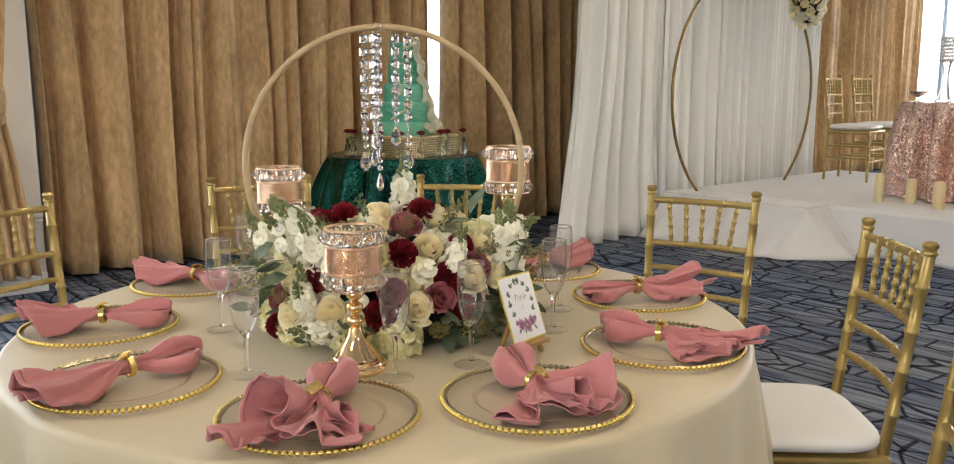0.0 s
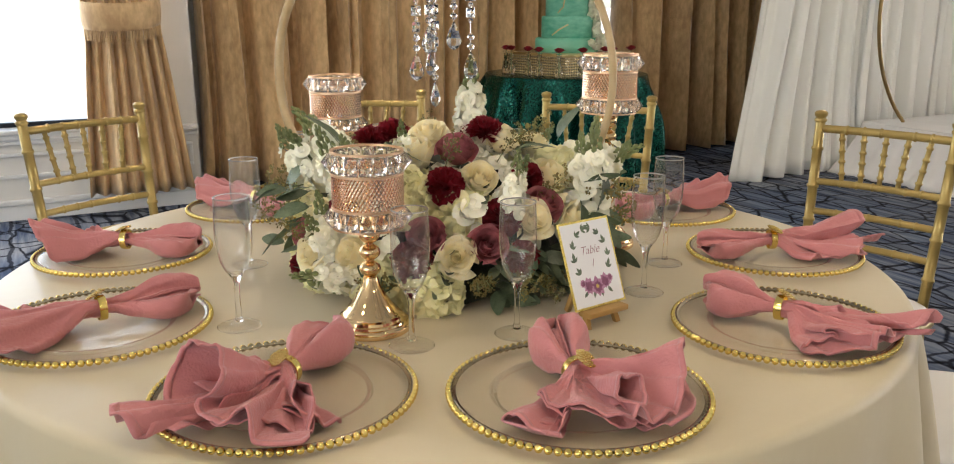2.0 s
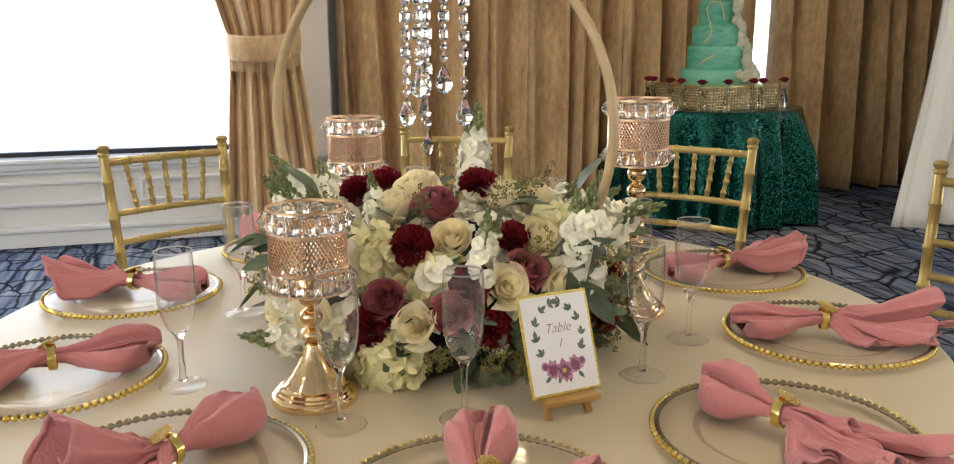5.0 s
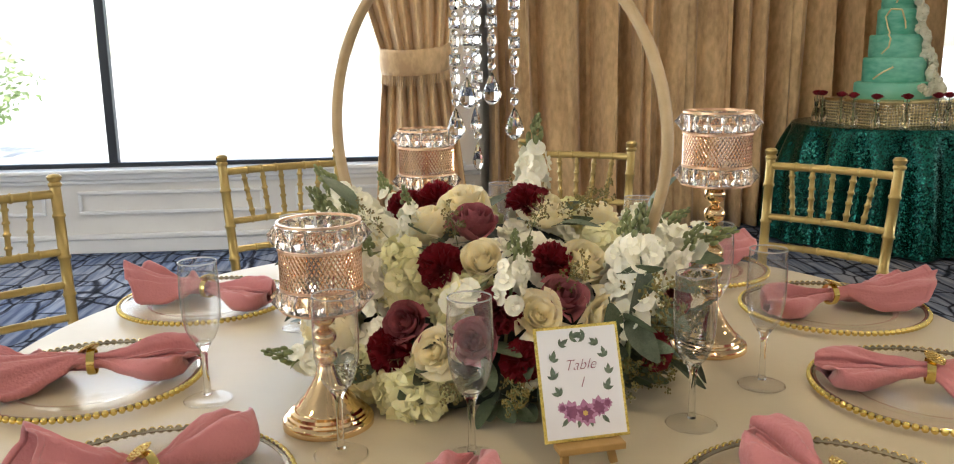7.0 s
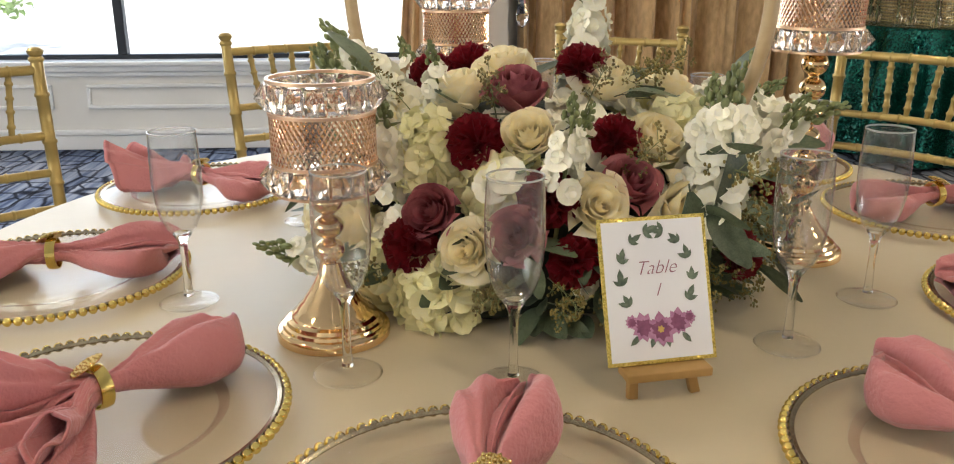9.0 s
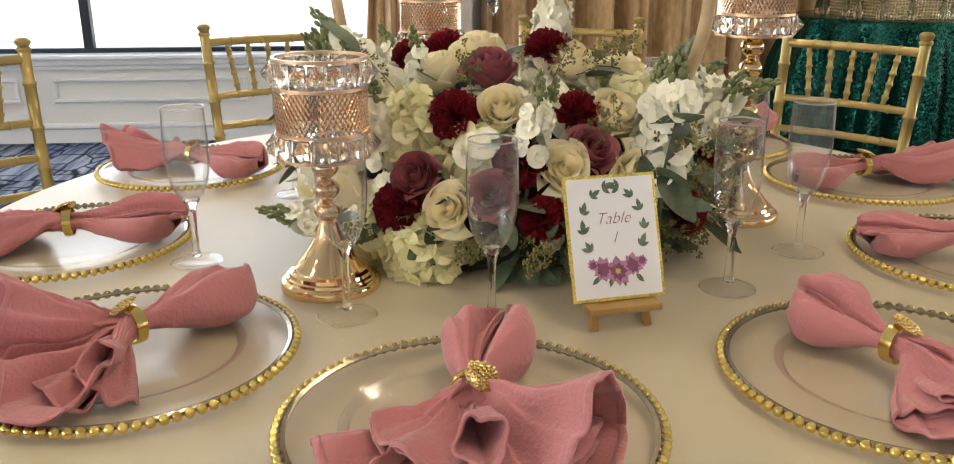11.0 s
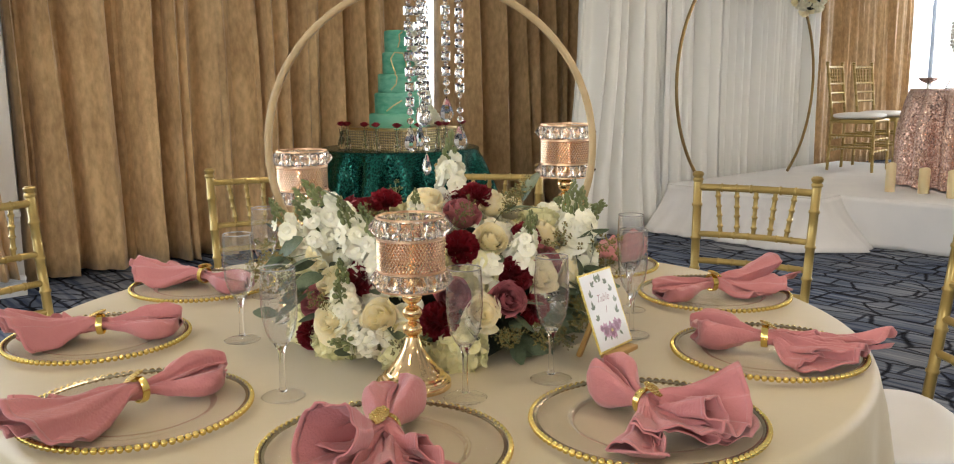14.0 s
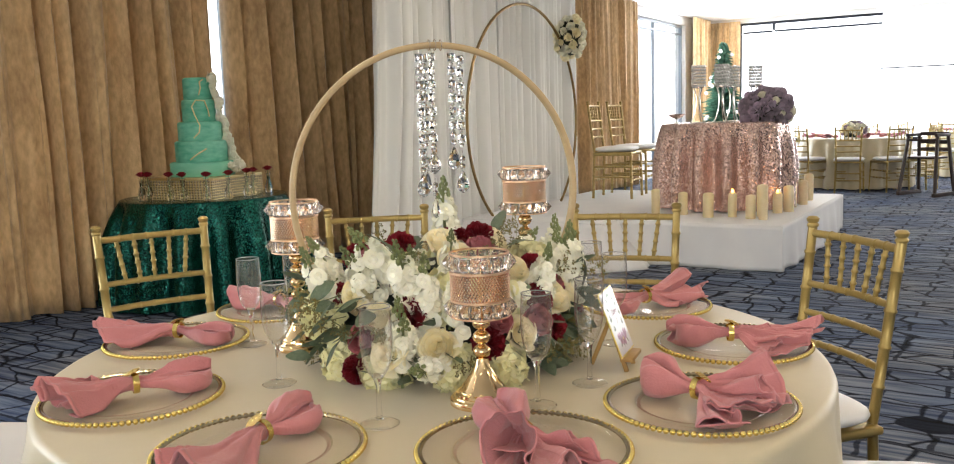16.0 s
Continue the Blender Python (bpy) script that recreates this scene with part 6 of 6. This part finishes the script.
def cake():
    t = thing("wedding_cake", "five-tier green marbled cake with gold piping and white blossoms", "cake", at(CAKE[0], CAKE[1], CT + 0.15))
    z = 0.0
    tiers = []
    for r, h, mat in ((0.225, 0.1, "icing_light"), (0.182, 0.15, "icing"), (0.155, 0.135, "icing"), (0.118, 0.155, "icing"), (0.1, 0.155, "icing")):
        part("tier", lathe([(r - 0.004, z), (r, z + 0.004), (r, z + h - 0.014), (r - 0.004, z + h - 0.005), (r - 0.014, z + h), (1e-5, z + h)], 48), MAT[mat], t)
        tiers.append((r, z, h))
        z += h

    def rad(zz):
        return next(r for r, a, h in tiers if zz <= a + h + 1e-6)
    face = radians(232)
    for pts in ([(-0.35, 0.27), (-0.1, 0.31), (-0.05, 0.36), (-0.3, 0.43), (-0.45, 0.49), (-0.2, 0.535), (0.3, 0.53), (0.5, 0.46), (0.55, 0.41)], [(0.0, 0.57), (0.15, 0.62), (0.1, 0.66), (0.4, 0.685)], [(-0.5, 0.12), (-0.2, 0.16), (0.2, 0.2)]):
        fine = []
        for (a0, z0), (a1, z1) in zip(pts[:-1], pts[1:]):
            for k in range(6):
                a, zz = a0 + (a1 - a0) * k / 6, z0 + (z1 - z0) * k / 6
                rr = rad(zz) + 0.003
                fine.append((rr * math.cos(face + a), rr * math.sin(face + a), zz))
        part("gold_piping", tube(fine, 0.0052, 6), MAT["piping"], t, "thin gold piping")
    rng = random.Random(8)
    for k in range(40):
        f = k / 39
        zz = 0.695 * (1 - f) + 0.005
        a = radians(-70 + 50 * f + rng.uniform(-14, 14) * (0.4 + f))
        rr = rad(min(zz, 0.69)) + rng.uniform(0.004, 0.03)
        p = Vector((rr * math.cos(a), rr * math.sin(a), zz))
        d = Vector((math.cos(a), math.sin(a), 0.3))
        part("blossom", WHITE_ROSE, None, t, m=aim(p, d, rng.uniform(0.03, 0.056) * (1 + 0.3 * (f > 0.75)), rng.random() * 360))
    for k in range(14):
        a = radians(-60 + rng.uniform(-25, 45))
        p = Vector((0.24 * math.cos(a), 0.24 * math.sin(a), 0.02 + 0.06 * rng.random()))
        part("blossom", WHITE_ROSE, None, t, m=aim(p, Vector((math.cos(a), math.sin(a), 0.5)), rng.uniform(0.026, 0.04), rng.random() * 360))


def bud_vase():
    t = thing("bud_vase", "small clear bud vase holding one burgundy rose", "vase", group="bud vases round the cake")
    part("glass", lathe([(0.018, 0), (0.02, 0.004), (0.022, 0.03), (0.014, 0.06), (0.009, 0.075), (0.011, 0.105), (0.015, 0.12), (0.0135, 0.12), (0.008, 0.078), (1e-5, 0.07)], 20), MAT["glass"], t)
    part("stem", tube([(0, 0, 0.01), (0.003, 0.002, 0.135)], 0.0025, 5), MAT["stem"], t)
    part("rose_head", RED_ROSE, None, t, m=at(0.003, 0.002, 0.135) @ Matrix.Diagonal((0.03, 0.03, 0.022, 1)))
    return t


cake_stand()
cake()
VASE = bud_vase()
turn = pose(CAKE[0], CAKE[1], CT, 0, 0, 12)
spots = [(-0.35, y) for y in (0.26, 0.2, 0.02, -0.09, -0.28)] + [(x, -0.35) for x in (-0.2, 0.02, 0.1, 0.3)]
for i, (x, y) in enumerate(spots):
    p = turn @ Vector((x, y, 0))
    if i == 0:
        VASE.matrix_basis = at(*p) @ Matrix.Diagonal((1.3, 1.3, 1.3, 1))
    else:
        copy_thing(VASE, pose(*p, 0, 0, 50 * i))

# ---- stage things ----


def arch():
    t = thing("hoop_arch", "tall round gold metal arch standing on the stage", "arch", at(7.0, 4.56, 0))
    R, cz = 1.08, 1.2
    a0 = math.asin((PLAT - cz + 0.01) / R)
    pts = [(R * math.cos(a0 + (math.pi - 2 * a0) * k / 70), 0, cz + R * math.sin(a0 + (math.pi - 2 * a0) * k / 70)) for k in range(71)]
    part("tube", tube(pts, 0.0135, 8), MAT["bronze"], t)


arch()


def flower_ball(x, y, z, rx, rz, count, seed, label, meshes, size, name="flower_cluster", flat=False):
    t = thing(name, label, "flowers", at(x, y, z))
    rng = random.Random(seed)
    # dark core gives the shaded gaps between the roses by its colour
    part("moss_core", ball(rx * 0.82, 16, 10, rz / rx), MAT["gap_shade"], t)
    for k in range(count):
        c = 1 - (1.15 if flat else 1.9) * (k + 0.5) / count
        a = k * 2.4
        q = math.sqrt(max(0, 1 - c * c))
        d = Vector((q * math.cos(a), q * math.sin(a), c))
        p = Vector((d.x * rx, d.y * rx, d.z * rz)) * rng.uniform(0.84, 1.0)
        part("rose", rng.choice(meshes), None, t, m=aim(p, d, size * rng.uniform(0.8, 1.2), rng.random() * 360))
    return t


DUSTY = data("rose", rose_shape(24, 10, 1.1), MAT["dusty_petal"])
flower_ball(7.84, 4.5, 2.02, 0.15, 0.22, 46, 3, "cluster of white and cream roses tied on the arch", [WHITE_ROSE, CREAM_ROSE, WHITE_ROSE], 0.05)


def candle(x, y, h, r, lit):
    t = thing("pillar_candle", "ivory pillar candle standing on the stage" + (", its tip glowing" if lit else ""), "candle", at(x, y, PLAT), "pillar candles on the stage")
    rim = [(r - 0.002, 0), (r, 0.003), (r, h - 0.004), (r - 0.003, h), (r - 0.009, h - 0.001), (r - 0.013, h - 0.012), (1e-5, h - 0.016)]
    s = lathe(rim, 24)
    s = ([(a, b, c + (0.005 * math.sin(1.3 + 2 * math.atan2(b, a)) if c > h * 0.7 and math.hypot(a, b) > r * 0.6 else 0)) for a, b, c in s[0]], s[1])
    part("wax", s, MAT["candle"], t)
    part("wick", rod((0, 0, h - 0.017), (0.001, 0, h - 0.002), 0.0012, 5), MAT["dark_wood"], t)
    if lit:
        part("flame_tip", moved(ball(0.011, 10, 8, 2.0), at(0, 0, h + 0.012)), GLOW, t, "small amber flame")


GLOW = glow("amber_flame", (1.0, 0.42, 0.06), 6.0)
for i, (x, y, h) in enumerate(((6.86, 3.24, 0.22), (6.93, 3.02, 0.19), (6.8, 2.76, 0.2), (6.88, 2.58, 0.2), (6.8, 2.41, 0.19), (6.98, 2.36, 0.26), (6.76, 2.3, 0.16), (7.26, 2.3, 0.17), (7.4, 2.24, 0.22), (7.75, 2.28, 0.22), (8.0, 2.24, 0.22), (8.4, 2.27, 0.25))):
    candle(x, y, h, 0.036 + 0.004 * (i % 3), i in (3, 7))


def tall_holder(x, y, h):
    t = thing("crystal_candelabrum", "tall silver candle stand with a beaded crystal cup", "candle holder", at(x, y, ST), "tall stands on the stage table")
    s = MAT["silver"]
    part("foot", lathe([(0.075, 0), (0.078, 0.003), (0.075, 0.008), (0.02, 0.012)], 32), s, t)
    for k in range(3):
        a = 2 * math.pi * k / 3
        prof = [(0.07, 0.008), (0.05, 0.04), (0.028, 0.12), (0.02, 0.2), (0.027, 0.27), (0.045, h - 0.2)]
        part("leg", tube([(r * math.cos(a), r * math.sin(a), z) for r, z in prof], 0.006, 6), s, t)
    part("cup_floor", moved(lathe([(0.02, -0.01), (0.055, 0), (0.055, 0.006), (0.01, 0.006)], 24), at(0, 0, h - 0.2)), s, t)
    beads = []
    for j in range(7):
        for k in range(14):
            a = 2 * math.pi * (k + 0.5 * (j % 2)) / 14
            beads.append(moved(ball(0.0135, 6, 4), at(0.056 * math.cos(a), 0.056 * math.sin(a), h - 0.185 + 0.028 * j)))
    part("bead_cup", join(*beads), MAT["mirror_bead"], t, "cup of mirrored crystal beads")


def on_table(across, deep):
    return SWEET[0] + 0.277 * across + 0.961 * deep, SWEET[1] - 0.961 * across + 0.277 * deep


for across, deep, h in ((-0.23, -0.18, 0.52), (-0.03, -0.24, 0.52), (0.07, 0.2, 0.52), (0.28, 0.38, 0.52)):
    tall_holder(*on_table(across, deep), h)


def dish(x, y):
    t = thing("footed_dish", "small silver footed dish on the stage table", "dish", at(x, y, ST))
    part("bowl", lathe([(0.03, 0), (0.03, 0.004), (0.008, 0.01), (0.008, 0.035), (0.05, 0.055), (0.085, 0.085), (0.083, 0.087), (0.045, 0.06), (1e-5, 0.045)], 24), MAT["silver"], t)


dish(*on_table(-0.43, -0.12))
fx, fy = on_table(0.36, -0.16)
flower_ball(fx, fy, ST + 0.1, 0.23, 0.19, 120, 5, "large cluster of dusty lilac and white flowers on the stage table", [DUSTY, DUSTY, DUSTY, WHITE_ROSE, DUSTY, DUSTY], 0.045)

# ---- the far part of the room ----


def far_table(x, y, chairs, seed):
    round_table(x, y, TZ - 0.003, 0.78)
    tagged(part("tablecloth", round_cloth(0.78, TZ, 0.02, 14, 0.05, seed), MAT["ivory"], smooth=60, m=at(x, y, 0)), "ivory tablecloth on a far dining table", "tablecloth")
    for a in chairs:
        c = copy_thing(CHAIR, chair_pose(x + 1.25 * math.cos(radians(a)), y + 1.25 * math.sin(radians(a)), a + 180))
        tagged(c, "gold banquet chair with a white cushion at a far table", group="chairs round a far table")
    flower_ball(x, y, TZ + 0.08, 0.2, 0.16, 50, seed, "low white and dusty flower centrepiece on a far table", [WHITE_ROSE, CREAM_ROSE, DUSTY], 0.05, flat=True)
    src = next(o for o in scene.objects if o.name == "napkin.003")
    for k in range(8):
        a = 45 * k + 20
        n = copy_thing(src, pose(x + 0.56 * math.cos(radians(a)), y + 0.56 * math.sin(radians(a)), TZ + 0.003, 0, 0, a))
        tagged(n, "dusty rose napkin in a gold ring on a far table", group="napkins round a far table")


far_table(14.3, 2.75, (150, 185, 218, 250, 100, 60, -60, 0), 41)
far_table(16.9, 1.2, (120, 165, 210, 255), 42)
far_table(15.6, -1.2, (120, 160, 200), 43)


def high_chair(x, y, ang):
    t = thing("high_chair", "dark stained wooden high chair on the carpet", "chair", pose(x, y, 0, 0, 0, ang))
    w = MAT["dark_wood"]
    for s in (-1, 1):
        part("runner", block(s * 0.25 - 0.02, s * 0.25 + 0.02, -0.28, 0.28, 0, 0.05, 0.005), w, t)
        for f in (-1, 1):
            part("leg", rod((s * 0.25, f * 0.24, 0.04), (s * 0.2, f * 0.13, 0.82), 0.024, 6), w, t)
        part("arm", block(s * 0.2 - 0.02, s * 0.2 + 0.02, -0.17, 0.17, 0.8, 0.84, 0.005), w, t)
    part("seat", block(-0.2, 0.2, -0.15, 0.15, 0.5, 0.525, 0.004), w, t)
    for z in (0.62, 0.72, 0.83):
        part("back_slat", block(-0.2, 0.2, -0.165, -0.145, z - 0.025, z + 0.025, 0.004), w, t)
    part("tray_bar", block(-0.21, 0.21, 0.13, 0.17, 0.74, 0.77, 0.004), w, t)


high_chair(13.0, 1.62, 65)


def fir(x, y):
    t = thing("artificial_fir", "decorated green artificial fir with white baubles", "tree", at(x, y, 0))
    rng = random.Random(7)
    part("trunk", tube([(0, 0, 0), (0, 0, 2.4)], [0.05, 0.012], 8), MAT["dark_wood"], t)
    sprays = []
    for k in range(520):
        z = 0.35 + 2.15 * (k / 520)
        a = k * 2.4 + rng.random()
        l = (0.62 * (1 - (z - 0.3) / 2.35) + 0.05) * rng.uniform(0.75, 1.1)
        d = Vector((math.cos(a), math.sin(a), -0.2 + 0.3 * rng.random()))
        e = Vector((0, 0, z)) + d * l
        sprays.append(tube([(0, 0, z), Vector((0, 0, z)).lerp(e, 0.5) + Vector((0, 0, 0.03)), e], [0.012, 0.035, 0.008], 5, flat=0.5))
    tagged(part("needle_spray", join(*sprays), MAT["needles"], t), kind="stuff")
    me = data("bauble", ball(0.035, 10, 8), MAT["paper"])
    for k in range(46):
        z = 0.5 + 1.9 * rng.random()
        a = rng.random() * 6.28
        l = 0.62 * (1 - (z - 0.3) / 2.35) + 0.05
        part("bauble", me, None, t, m=at(l * math.cos(a), l * math.sin(a), z))


fir(17.0, 5.55)


def screen():
    t = thing("projection_screen", "white pull-down projection screen before the end window", "screen")
    part("sheet", block(18.42, 18.426, -0.9, 2.9, 1.95, 3.0), MAT["screen"], t)
    part("case", block(18.38, 18.46, -1.0, 3.0, 3.0, 3.1, 0.02), MAT["trim"], t)
    part("weight_bar", block(18.41, 18.435, -0.92, 2.92, 1.925, 1.95, 0.004), MAT["alu"], t)


screen()


def downlight(x, y):
    t = thing("ceiling_light", "round recessed ceiling light with a white ring", "lamp", at(x, y, CEIL), "recessed lights in the ceiling")
    part("ring", lathe([(0.1, -0.006), (0.125, -0.008), (0.13, -0.001), (0.1, -0.001)], 24, True), MAT["trim"], t)
    part("diffuser", lathe([(0.099, -0.012), (0.099, -0.001)], 24), LAMP_GLOW, t, "glowing diffuser")


LAMP_GLOW = glow("warm_diffuser", (1.0, 0.84, 0.63), 8.0)
for x, y in LAMPS:
    downlight(x, y)

# ---- outside ----


def shrub(x, y, r, h, seed):
    t = thing("garden_shrub", "leafy green shrub outside the window", "shrub", at(x, y, -0.3))
    rng = random.Random(seed)
    part("trunk", tube([(0, 0, 0), (0.05, 0, h * 0.4), (0.0, 0.08, h * 0.75)], [0.06, 0.04, 0.015], 7), MAT["dark_wood"], t)
    out = []
    for k in range(900):
        a, c = rng.random() * 6.28, rng.uniform(-0.8, 1)
        q = math.sqrt(1 - c * c) * rng.uniform(0.5, 1.05) * (1 + 0.25 * math.sin(3 * a + 2 * c))
        p = Vector((r * q * math.cos(a), r * q * math.sin(a), h * 0.6 + h * 0.42 * c * rng.uniform(0.7, 1.05)))
        s = rng.uniform(0.05, 0.1)
        m = at(*p) @ pose(0, 0, 0, rng.uniform(0, 360), rng.uniform(0, 360), rng.uniform(0, 360)) @ Matrix.Diagonal((s, s, s, 1))
        out.append(moved(([(-0.4, 0, 0), (0, -1, 0.1), (0.4, 0, 0), (0, 1, 0.1)], [[0, 1, 2, 3]]), m))
    tagged(part("foliage", join(*out), GREEN_LEAF, t), kind="stuff")


GREEN_LEAF = soft(shader("garden_leaf", (0.3, 0.38, 0.17), 0.6, second=(0.17, 0.26, 0.09), scale=3), 0.4)
shrub(-5.6, 13.8, 0.9, 1.9, 3)
shrub(-8.4, 15.5, 1.2, 2.4, 4)
